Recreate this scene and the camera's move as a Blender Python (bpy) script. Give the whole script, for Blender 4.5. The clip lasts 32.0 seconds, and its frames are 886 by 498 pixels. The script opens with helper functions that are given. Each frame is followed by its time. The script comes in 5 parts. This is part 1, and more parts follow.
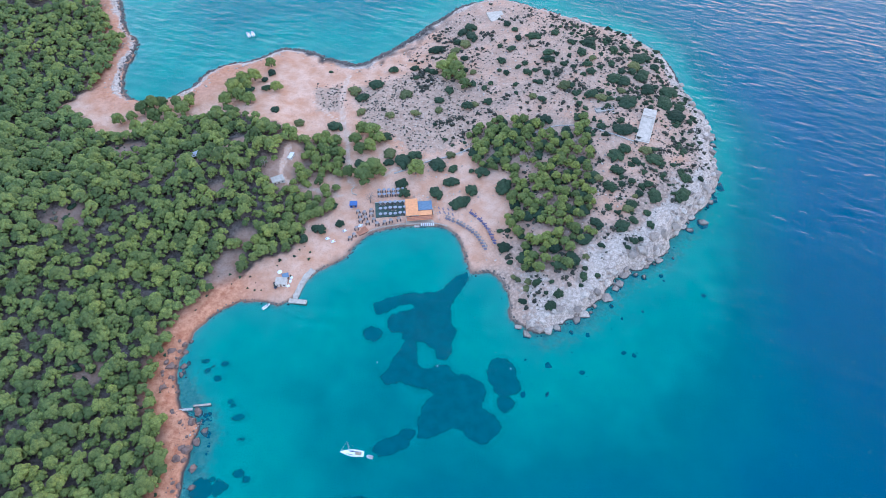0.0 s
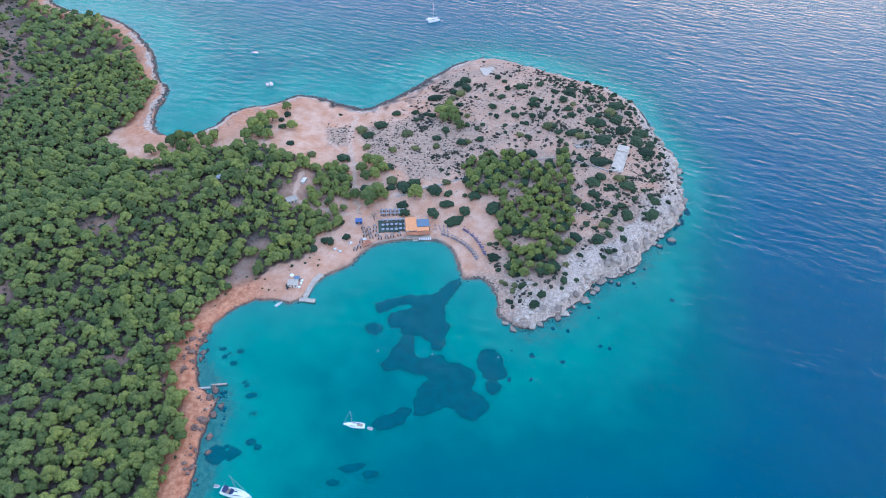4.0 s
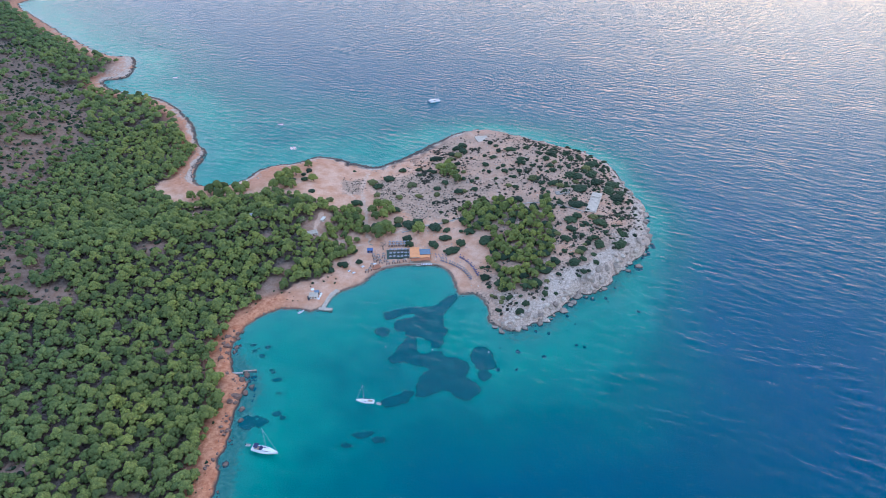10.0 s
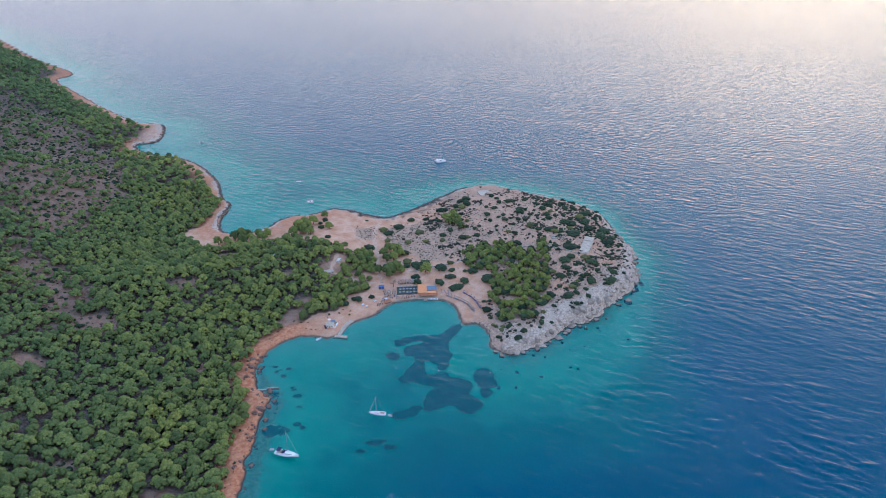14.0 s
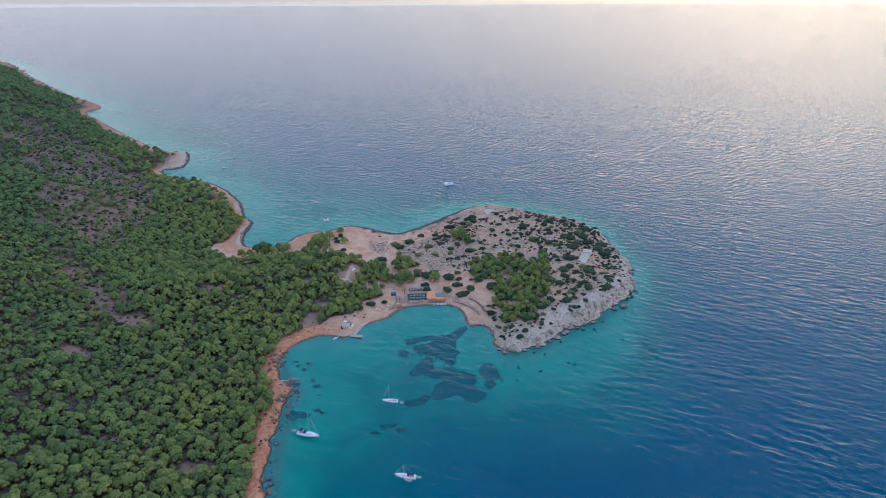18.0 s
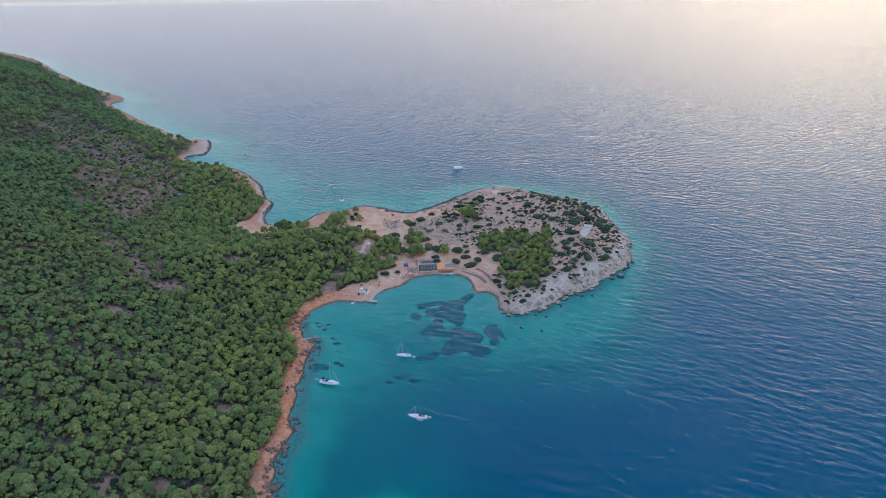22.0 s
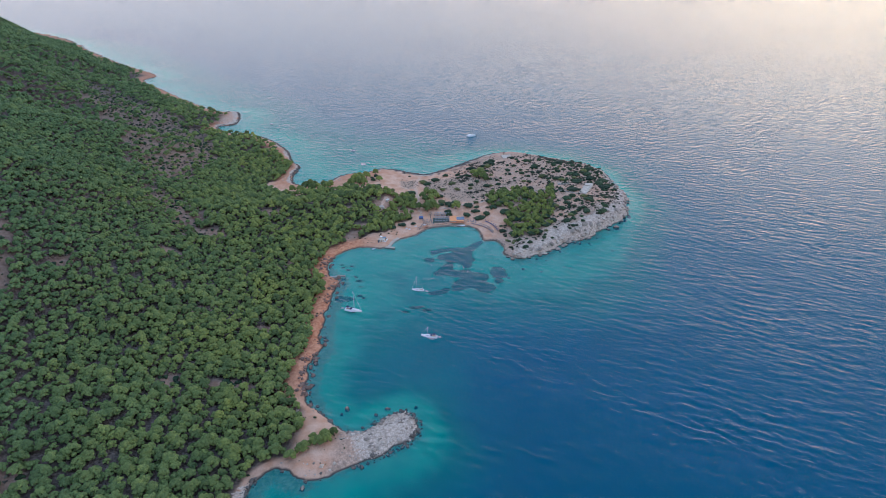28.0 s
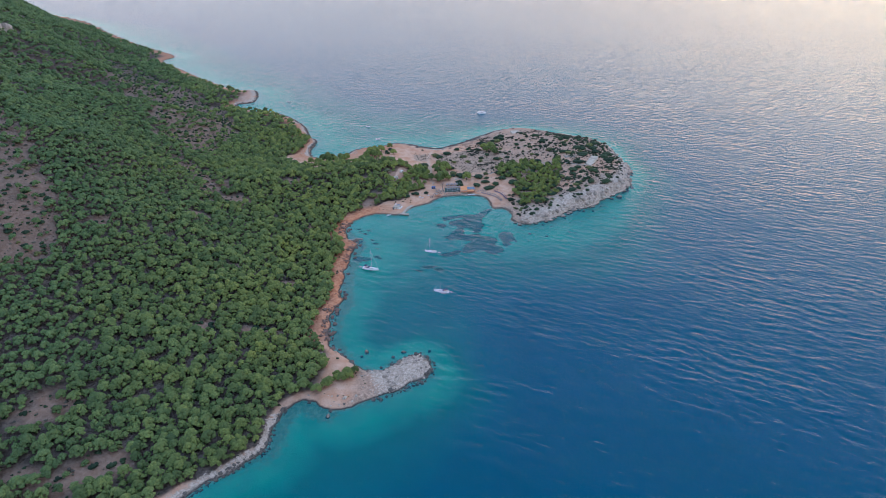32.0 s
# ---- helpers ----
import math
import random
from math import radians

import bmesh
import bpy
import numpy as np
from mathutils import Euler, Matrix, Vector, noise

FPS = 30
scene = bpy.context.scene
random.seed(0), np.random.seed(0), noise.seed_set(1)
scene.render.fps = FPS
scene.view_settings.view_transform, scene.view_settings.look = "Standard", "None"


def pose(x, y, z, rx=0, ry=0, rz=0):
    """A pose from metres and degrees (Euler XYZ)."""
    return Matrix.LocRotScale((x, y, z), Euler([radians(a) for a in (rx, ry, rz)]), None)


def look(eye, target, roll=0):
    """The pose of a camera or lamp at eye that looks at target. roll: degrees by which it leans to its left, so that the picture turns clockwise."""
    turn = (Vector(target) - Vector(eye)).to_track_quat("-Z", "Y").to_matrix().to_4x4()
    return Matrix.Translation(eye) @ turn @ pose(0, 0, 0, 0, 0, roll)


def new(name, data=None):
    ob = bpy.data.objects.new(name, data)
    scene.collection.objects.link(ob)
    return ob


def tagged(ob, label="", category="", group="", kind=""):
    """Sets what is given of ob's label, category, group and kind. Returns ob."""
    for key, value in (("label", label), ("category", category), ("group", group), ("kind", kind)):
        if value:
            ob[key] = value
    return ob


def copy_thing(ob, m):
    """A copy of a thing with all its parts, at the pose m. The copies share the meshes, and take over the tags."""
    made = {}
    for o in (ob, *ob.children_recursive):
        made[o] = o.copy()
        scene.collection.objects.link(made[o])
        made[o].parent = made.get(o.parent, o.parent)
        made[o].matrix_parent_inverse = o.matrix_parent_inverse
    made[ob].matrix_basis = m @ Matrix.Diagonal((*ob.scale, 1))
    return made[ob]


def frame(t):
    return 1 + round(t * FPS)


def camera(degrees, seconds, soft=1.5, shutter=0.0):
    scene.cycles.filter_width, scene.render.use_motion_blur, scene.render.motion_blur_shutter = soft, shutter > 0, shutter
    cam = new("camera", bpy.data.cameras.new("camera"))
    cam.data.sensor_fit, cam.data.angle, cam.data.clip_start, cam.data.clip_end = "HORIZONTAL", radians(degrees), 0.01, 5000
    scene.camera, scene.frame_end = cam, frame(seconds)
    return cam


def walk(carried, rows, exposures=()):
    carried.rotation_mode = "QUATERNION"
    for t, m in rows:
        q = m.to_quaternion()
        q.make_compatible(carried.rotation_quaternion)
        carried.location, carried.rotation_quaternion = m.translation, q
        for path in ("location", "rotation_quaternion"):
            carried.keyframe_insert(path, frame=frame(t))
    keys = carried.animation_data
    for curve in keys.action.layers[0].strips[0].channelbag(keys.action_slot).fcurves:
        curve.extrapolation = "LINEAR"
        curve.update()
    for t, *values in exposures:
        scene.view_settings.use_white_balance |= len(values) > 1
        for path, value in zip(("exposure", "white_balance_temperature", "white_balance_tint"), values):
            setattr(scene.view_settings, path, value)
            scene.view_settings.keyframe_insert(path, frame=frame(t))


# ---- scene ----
cam = camera(70.47, 32.0, soft=0.8)
PATH = [
    (0, (-6.158, -190.116, 270.787), (-6.0372, -188.8547, 269.2393), -0.35),
    (1, (-7.484, -204.281, 271.618), (-7.3548, -202.9890, 270.0976), 0.07),
    (2, (-8.924, -218.325, 272.386), (-8.7861, -216.9839, 270.9094), 0.39),
    (3, (-10.277, -232.414, 273.014), (-10.1307, -231.0255, 271.5819), 0.61),
    (3.5, (-10.839, -239.491, 273.239), (-10.6907, -238.0768, 271.8324), 0.72),
    (5.5, (-12.268, -267.555, 273.297), (-12.1125, -266.0407, 271.9994), 0.45),
    (6, (-12.704, -274.553, 273.414), (-12.5472, -273.0242, 272.1339), 0.46),
    (7, (-13.838, -288.335, 273.680), (-13.6801, -286.7808, 272.4309), 0.58),
    (8, (-15.158, -302.392, 273.940), (-14.9970, -300.8143, 272.7213), 0.60),
    (9, (-16.599, -316.464, 274.170), (-16.4358, -314.8538, 272.9942), 0.72),
    (10, (-18.051, -330.515, 274.351), (-17.8860, -328.8722, 273.2232), 0.73),
    (11, (-19.535, -344.421, 274.476), (-19.3709, -342.7537, 273.3841), 0.75),
    (12, (-21.163, -357.905, 274.534), (-21.0006, -356.1995, 273.5016), 0.77),
    (13, (-22.325, -371.021, 274.436), (-22.1633, -369.2873, 273.4516), 0.58),
    (14, (-22.900, -383.717, 274.231), (-22.7427, -381.9532, 273.3021), 0.30),
    (14.5, (-23.208, -389.846, 274.104), (-23.0521, -388.0666, 273.2041), 0.31),
    (16.5, (-24.835, -413.350, 273.259), (-24.6904, -411.5460, 272.4071), 0.05),
    (17, (-25.135, -419.180, 273.053), (-24.9947, -417.3713, 272.2107), -0.04),
    (18, (-25.626, -430.870, 272.602), (-25.4936, -429.0541, 271.7741), -0.12),
    (19, (-26.172, -442.481, 272.165), (-26.0473, -440.6617, 271.3435), -0.30),
    (20, (-26.547, -454.112, 271.732), (-26.4314, -452.2932, 270.9086), -0.38),
    (21, (-26.699, -465.686, 271.366), (-26.5923, -463.8702, 270.5341), -0.56),
    (22, (-26.314, -477.165, 271.009), (-26.2197, -475.3525, 270.1681), -0.74),
    (23, (-25.238, -488.668, 270.696), (-25.1562, -486.8588, 269.8466), -0.91),
    (24, (-23.331, -500.516, 270.350), (-23.2585, -498.7098, 269.4933), -1.09),
    (25, (-22.182, -512.481, 269.975), (-22.1221, -510.6783, 269.1106), -1.26),
    (25.5, (-21.917, -518.455, 269.740), (-21.8628, -516.6539, 268.8730), -1.14),
    (27.5, (-22.294, -541.156, 269.384), (-22.2582, -539.3622, 268.5009), -1.29),
    (28, (-22.556, -546.519, 269.166), (-22.5237, -544.7273, 268.2781), -1.37),
    (29, (-23.215, -556.936, 268.782), (-23.1916, -555.1501, 267.8818), -1.44),
    (30, (-24.049, -567.450, 268.322), (-24.0347, -565.6693, 267.4118), -1.50),
    (31, (-24.653, -577.859, 267.755), (-24.6457, -576.0829, 266.8358), -1.57),
    (32, (-25.182, -588.149, 267.073), (-25.1821, -586.3763, 266.1476), -1.53),
]
EXPOSURES = [(0, 0.82, 5800, 7), (6, 0.6, 5900, 8), (12, 0.32, 6000, 8), (18, -0.08, 6050, 6), (24, 0.0, 6150, 6), (32, 0.04, 6150, 6)]
walk(cam, [(t, look(eye, target, roll)) for t, eye, target, roll in PATH], EXPOSURES)

# ---- sky and sun: late in the day under thin even cloud, the sun ahead and to the right ----
SUN_TURN, SUN_HEIGHT = radians(34), radians(16)
world = bpy.data.worlds.new("sky")
scene.world = world
world.use_nodes = True
sky = world.node_tree.nodes.new("ShaderNodeTexSky")
sky.sky_type, sky.sun_disc = "NISHITA", False
sky.sun_elevation, sky.sun_rotation = SUN_HEIGHT, SUN_TURN
sky.air_density, sky.dust_density, sky.ozone_density = 1.0, 2.0, 3.0
cloud = world.node_tree.nodes.new("ShaderNodeMix")
cloud.data_type = "RGBA"
cloud.inputs[0].default_value = 0.83
way, part_up, tones = (world.node_tree.nodes.new(k) for k in ("ShaderNodeTexCoord", "ShaderNodeSeparateXYZ", "ShaderNodeValToRGB"))
tones.color_ramp.elements.new(0.1)
tones.color_ramp.elements.new(0.14)
tones.color_ramp.elements.new(0.17)
raised = world.node_tree.nodes.new("ShaderNodeMath")
raised.inputs[1].default_value = 0.05
for slot, (at, tone) in zip(tones.color_ramp.elements, ((0.0, (0.58, 0.54, 0.58)), (0.05, (0.62, 0.57, 0.61)), (0.17, (0.75, 0.73, 0.84)), (0.48, (0.65, 0.73, 0.96)), (0.78, (0.32, 0.54, 0.92)))):
    slot.position, slot.color = at, (*tone, 1)
bright = world.node_tree.nodes.new("ShaderNodeVectorMath")
bright.operation = "SCALE"
sinking = world.node_tree.nodes.new("ShaderNodeMapRange")
for slot, value in zip(("From Min", "From Max", "To Min", "To Max"), (-0.012, 0.004, 10.5, 13.0)):
    sinking.inputs[slot].default_value = value
# thin cloud glows warm and low round the hidden sun
toward, round_sun, low_sky, glow_share, glow = (world.node_tree.nodes.new(k) for k in ("ShaderNodeVectorMath", "ShaderNodeMath", "ShaderNodeMapRange", "ShaderNodeMath", "ShaderNodeMix"))
toward.operation, round_sun.operation, glow_share.operation, glow.data_type = "DOT_PRODUCT", "POWER", "MULTIPLY", "RGBA"
toward.inputs[1].default_value = (math.sin(SUN_TURN), math.cos(SUN_TURN), 0)
round_sun.inputs[1].default_value = 7.0
round_sun.use_clamp = True
for slot, value in zip(("From Min", "From Max", "To Min", "To Max"), (0.0, 0.42, 0.9, 0.0)):
    low_sky.inputs[slot].default_value = value
glow.inputs[7].default_value = (1.30, 1.0, 0.80, 1)
for a, b in ((way.outputs["Generated"], toward.inputs[0]), (toward.outputs["Value"], round_sun.inputs[0]), (part_up.outputs["Z"], low_sky.inputs["Value"]), (round_sun.outputs[0], glow_share.inputs[0]), (low_sky.outputs[0], glow_share.inputs[1]), (glow_share.outputs[0], glow.inputs[0]), (tones.outputs[0], glow.inputs[6])):
    world.node_tree.links.new(a, b)
for a, b in ((way.outputs["Generated"], part_up.inputs[0]), (part_up.outputs["Z"], raised.inputs[0]), (raised.outputs[0], tones.inputs[0]), (glow.outputs[2], bright.inputs[0]), (part_up.outputs["Z"], sinking.inputs["Value"]), (sinking.outputs[0], bright.inputs["Scale"]), (bright.outputs[0], cloud.inputs[7])):
    world.node_tree.links.new(a, b)
world.node_tree.links.new(sky.outputs[0], cloud.inputs[6])
world.node_tree.nodes["Background"].inputs["Strength"].default_value = 0.12
world.node_tree.links.new(cloud.outputs[2], world.node_tree.nodes["Background"].inputs["Color"])
sun = new("sun", bpy.data.lights.new("sun", "SUN"))
sun.data.energy, sun.data.angle, sun.data.color = 0.6, radians(175), (1.0, 0.78, 0.62)
sun.matrix_world = look((0, 0, 0), (-math.sin(SUN_TURN) * math.cos(SUN_HEIGHT), -math.cos(SUN_TURN) * math.cos(SUN_HEIGHT), -math.sin(SUN_HEIGHT)))

# ---- the lie of the land: a shoreline, and heights and depths by the distance from it ----
SHORE_FAR = [(-2600, 2600), (-1900, 2200), (-1300, 1740), (-979, 1332), (-781, 1088), (-747, 1051), (-648, 945), (-649, 880), (-571, 778), (-476, 660), (-398, 580), (-360, 566), (-343, 505)]
SHORE_COVE = [(-347, 482), (-368, 474), (-354, 448), (-318, 421), (-299, 416), (-270, 394), (-244, 359), (-224, 321), (-209, 275), (-198, 261), (-196, 239), (-199, 225), (-196, 204), (-188, 187), (-168, 182)]
SHORE_NECK = [(-146, 197), (-140, 210), (-127, 220), (-105, 225), (-84, 237), (-65, 232), (-52, 223), (-31, 212), (-16, 219), (2, 233), (15, 245), (30, 260), (44, 273), (60, 285), (83, 290)]
SHORE_HEAD = [(101, 283), (122, 268), (142, 252), (157, 241), (173, 229), (183, 215), (194, 198), (197, 178), (196, 156), (197, 138), (200, 121), (197, 103), (193, 95), (186, 65), (176, 51), (167, 45)]
SHORE_TIP = [(154, 35), (142, 23), (136, 15), (121, 7), (110, 2), (102, -3), (94, -11), (88, -14), (82, -20), (75, -22), (67, -26), (63, -29), (52, -27), (50, -23), (45, -18), (46, -11), (46, 0), (44, 8), (39, 12), (28, 11), (27, 16), (27, 23), (25, 35), (19, 45)]
SHORE_BAY = [(10, 48), (-5, 49), (-17, 48), (-26, 45), (-35, 36), (-40, 29), (-51, 24), (-61, 16), (-64, 8), (-68, 3), (-74, 2), (-85, 5), (-95, 6), (-105, 0), (-113, -8), (-118, -18), (-120, -28), (-119, -40), (-115, -50), (-107, -62), (-109, -77), (-109, -90), (-110, -102), (-111, -117)]
SHORE_SPIT = [(-109, -151), (-106, -162), (-112, -179), (-112, -195), (-110, -216), (-106, -225), (-99, -232), (-91, -241), (-83, -249), (-69, -251), (-62, -245), (-54, -239), (-44, -235), (-37, -243), (-36, -253), (-41, -261), (-50, -267), (-62, -274), (-74, -279), (-86, -286), (-97, -288), (-104, -285), (-113, -279), (-122, -283), (-129, -296)]
SHORE_SOUTH = [(-130, -320), (-137, -327), (-147, -337), (-157, -345), (-170, -357), (-200, -382), (-260, -420), (-420, -540), (-900, -900), (-2600, -1500)]


def rounded(points, step):
    """A smooth line through the points, in steps of about that length."""
    p, out = np.array(points, float), []
    for n in range(len(p) - 1):
        a, b, c, d = p[max(n - 1, 0)], p[n], p[n + 1], p[min(n + 2, len(p) - 1)]
        count = int(np.clip(np.linalg.norm(c - b) / step, 1, 14))
        for u in np.arange(count) / count:
            out.append(0.5 * (2 * b + (c - a) * u + (2 * a - 5 * b + 4 * c - d) * u**2 + (3 * b - a - 3 * c + d) * u**3))
    return np.array(out + [p[-1]])


SHORE = rounded(SHORE_FAR + SHORE_COVE + SHORE_NECK + SHORE_HEAD + SHORE_TIP + SHORE_BAY + SHORE_SPIT + SHORE_SOUTH, 4.0)


def ripple(x, y, size, seed):
    """Smooth noise between -1 and 1 with bumps of about that size."""
    table = np.random.RandomState(seed).rand(256, 256) * 2 - 1
    u, v = x / size + 71.3, y / size + 13.7
    i, j = np.floor(u).astype(int), np.floor(v).astype(int)
    a, b = u - i, v - j
    a, b = a * a * (3 - 2 * a), b * b * (3 - 2 * b)
    at = lambda p, q: table[p % 256, q % 256]
    return (at(i, j) * (1 - a) + at(i + 1, j) * a) * (1 - b) + (at(i, j + 1) * (1 - a) + at(i + 1, j + 1) * a) * b


def ease(x, low, high):
    u = np.clip((x - low) / (high - low), 0, 1)
    return u * u * (3 - 2 * u)


SHELF_NORTH = [(-2600, 2900), (-900, 1440), (-330, 650), (-217, 480), (-145, 405), (-55, 375), (1, 330), (106, 322), (168, 290), (215, 230)]
SHELF_SOUTH = [(214, 101), (197, 47), (179, 2), (157, -44), (137, -82), (115, -101), (91, -106), (48, -106), (7, -103), (-12, -125), (-5, -156), (-8, -209), (-6, -253), (-14, -293), (-32, -315), (-60, -350), (-150, -430), (-900, -1000), (-2600, -1600)]
SHELF = np.array(SHELF_NORTH + SHELF_SOUTH, float)


def from_shore(x, y, line=None):
    """Metres from the shoreline (or another line): more than 0 on its land side, less than 0 at sea."""
    p = np.stack([np.ravel(x), np.ravel(y)], 1).astype(float)
    line = SHORE if line is None else line
    loop = np.vstack([line, line[:1]])
    a, b = loop[:-1], loop[1:]
    near, inside = np.full(len(p), 1e9), np.zeros(len(p), bool)
    for q, r in zip(a, b):
        d = r - q
        u = np.clip(((p - q) @ d) / max(d @ d, 1e-9), 0, 1)
        near = np.minimum(near, ((p - q - u[:, None] * d) ** 2).sum(1))
        if r[1] != q[1]:
            inside ^= ((q[1] > p[:, 1]) != (r[1] > p[:, 1])) & (p[:, 0] < d[0] * (p[:, 1] - q[1]) / d[1] + q[0])
    return (np.sqrt(near) * np.where(inside, 1, -1)).reshape(np.shape(x))


def headland(x, y):
    """1 on the headland, 0 on the mainland."""
    return ease(x + 0.12 * y, -78, -30)


def bluff(x, y):
    """1 along the headland's rocky south-east side."""
    return ease(x, 40, 70) * ease(-y + 0.35 * x, -75, 35)


def land_height(x, y, d):
    head, cliff = headland(x, y), bluff(x, y)
    # rocky shores are ragged, the head of the bay is even
    even = np.exp(-(np.hypot((x + 12) / 42, (y - 40) / 26) ** 4))
    d = d + (1.5 * ripple(x, y, 9, 61) + 1.0 * ripple(x, y, 4, 62) + 0.5 * ripple(x, y, 2.2, 63)) * (1 - even) * (1 - ease(abs(d), 4, 12))
    jag = 1.6 * ripple(x, y, 9, 1) + 0.9 * ripple(x, y, 3.6, 2)
    e = d + jag * ease(abs(d), 0, 3) * 0.8
    # headland: low in the west, a plateau in the east, steep on its south-east side
    top = 3.2 + 8.5 * ease(x, 5, 120) + 5.0 * ease(x + 0.2 * y, 95, 170) - 3 * ease(y, 170, 280)
    wide = 62 - 44 * cliff - 16 * ease(x, 120, 190)
    one = top * (0.22 + 0.30 * cliff) * ease(e, -2.0, 5.0) + top * (0.78 - 0.30 * cliff) * ease(e, 0, 1) * np.clip(e / wide, 0, 1) ** 0.8
    one = np.where(e > 0, one, 0)
    # mainland: a low bank, then a slope that steepens inland
    rise = np.clip(d, 0, 420)
    two = 2.4 * ease(d, -1.5, 6) + 88 * (np.clip(rise - 12, 0, 400) / 265) ** 1.75 * (1 - 0.25 * ease(d, 240, 420))
    two = two + 14 * ripple(x, y, 120, 3) * ease(d, 60, 220)
    two = two + 34 * ease(-x, 560, 850) * ease(d, 40, 200)
    up = np.where(d > -1.5, one * head + two * (1 - head), 0)
    rough = 0.35 * ripple(x, y, 5, 4) + 0.25 * ripple(x, y, 2.4, 5)
    up = up + rough * ease(d, 0, 6) * (1 + 1.8 * cliff * (1 - ease(d, 14, 30)))
    # sea floor: a shelf of sand, then a drop into deep water
    shelf = from_shore(x, y, SHELF) + 9 * ripple(x, y, 40, 6) + 3 * ripple(x, y, 13, 8)
    down = 0.35 * ease(-d, 0, 1.2) + 5.0 * np.clip(-d / 70, 0, 1) ** 0.75 + 15 * ease(-shelf, -34 - 25 * ease(y, 150, 320), 95 + 95 * ease(y, 150, 320))
    down = down + 4.5 * ease(-y, 90, 190) * ease(-d, 6, 45)
    down = down + 0.35 * ripple(x, y, 7, 7) * ease(-d, 2, 12)
    return np.where(d > 0, np.maximum(up, 0.12), -down)


def height(x, y):
    x, y = np.asarray(x, float), np.asarray(y, float)
    return land_height(x, y, from_shore(x, y))

# ---- where plants stand: x, y and radius ----
SHRUBS = [(58, 244, 6.1), (51, 239, 4.3), (57, 230, 6.0), (46, 227, 3.4), (29, 219, 5.5), (48, 203, 3.3), (47, 188, 2.8), (24, 191, 3.6), (33, 166, 3.9), (25, 157, 3.8), (50, 170, 3.1), (-4, 198, 4.1), (12, 198, 3.7), (12, 186, 2.4), (20, 195, 2.4), (-17, 181, 5.5), (-27, 167, 5.0), (85, 238, 3.9), (89, 227, 3.0), (89, 214, 3.3), (100, 213, 5.8), (75, 209, 2.5), (82, 203, 3.7), (73, 191, 4.0), (88, 182, 2.8), (83, 180, 2.4), (88, 172, 3.5), (93, 172, 2.3), (74, 176, 2.8), (70, 181, 2.0)]
SHRUBS_A = [(62, 168, 2.3), (57, 164, 2.7), (78, 162, 2.3), (91, 161, 1.9), (94, 159, 2.7), (57, 148, 3.4), (43, 147, 4.5), (77, 153, 1.9), (-45, 137, 5.1), (20, 133, 1.8), (25, 117, 1.8), (29, 111, 1.4), (37, 112, 1.4), (-3, 99, 6.3), (4, 104, 4.9), (18, 94, 5.9), (27, 90, 3.5), (38, 86, 2.1), (44, 83, 4.8), (25, 79, 4.8), (15, 71, 5.0), (36, 70, 4.7), (28, 62, 6.6), (-5, 81, 4.4), (-4, 73, 4.0), (55, 69, 6.0), (55, 92, 4.9), (43, 100, 5.6), (-30, 100, 4.2), (-12, 100, 3.8)]
SHRUBS_B = [(-13, 123, 5.4), (106, 189, 4.4), (104, 181, 4.7), (113, 173, 2.7), (117, 217, 3.8), (100, 167, 3.5), (106, 163, 2.3), (125, 200, 3.3), (138, 199, 5.7), (128, 183, 4.4), (129, 170, 3.5), (129, 161, 3.8), (119, 169, 2.3), (153, 188, 4.0), (154, 204, 3.3), (162, 193, 2.9), (146, 170, 3.5), (151, 162, 3.5), (158, 161, 3.5), (143, 153, 5.7), (149, 150, 5.3), (166, 160, 5.5), (170, 179, 7.2), (178, 170, 3.6), (162, 155, 5.0), (145, 127, 8.1), (163, 141, 5.3), (178, 141, 6.9), (171, 128, 6.7), (179, 123, 4.4)]
SHRUBS_C = [(173, 114, 7.3), (123, 137, 4.8), (131, 140, 2.2), (114, 141, 3.0), (92, 141, 3.0), (110, 117, 4.0), (90, 120, 5.4), (135, 109, 2.8), (135, 100, 7.4), (122, 106, 3.5), (100, 107, 3.9), (124, 79, 5.8), (130, 83, 4.4), (121, 67, 4.0), (134, 72, 3.3), (145, 72, 5.4), (114, 55, 4.2), (121, 56, 2.6), (127, 57, 2.9), (136, 54, 3.3), (137, 45, 5.5), (129, 48, 2.6), (109, 40, 2.5), (122, 40, 3.8), (129, 33, 2.5), (120, 29, 2.8), (129, 26, 2.8), (113, 26, 4.6), (153, 44, 5.5), (159, 57, 4.3)]
SHRUBS_D = [(165, 78, 2.4), (97, 52, 5.5), (100, 30, 4.4), (71, 42, 4.5), (90, 42, 3.8), (48, 25, 4.0), (52, 36, 1.9), (48, 37, 1.9), (50, 15, 1.8), (58, 15, 5.2), (61, -2, 2.7), (70, -12, 3.2), (65, -17, 3.4), (52, -11, 2.3), (85, -3, 2.9), (83, -7, 1.5), (68, -4, 1.5), (64, -10, 1.4), (93, -2, 1.8), (99, 15, 2.1), (91, 20, 4.9), (117, 16, 2.7), (113, 13, 1.8), (121, 17, 1.8), (87, 2, 1.8), (83, 7, 3.6), (-91, 203, 3.6), (-95, 194, 2.8), (-106, 180, 5.4), (-93, 182, 3.5)]
SHRUBS_E = [(-84, 153, 3.7), (-96, 141, 3.3), (-62, 120, 2.8), (-62, 115, 2.5), (-49, 202, 1.6), (-42, 53, 2.9), (-53, 49, 3.8), (-46, 67, 3.3), (-62, 43, 3.1), (158, 62, 2.0), (113, 149, 3.0), (-56, 51, 2.6), (-41, 105, 3.2)]
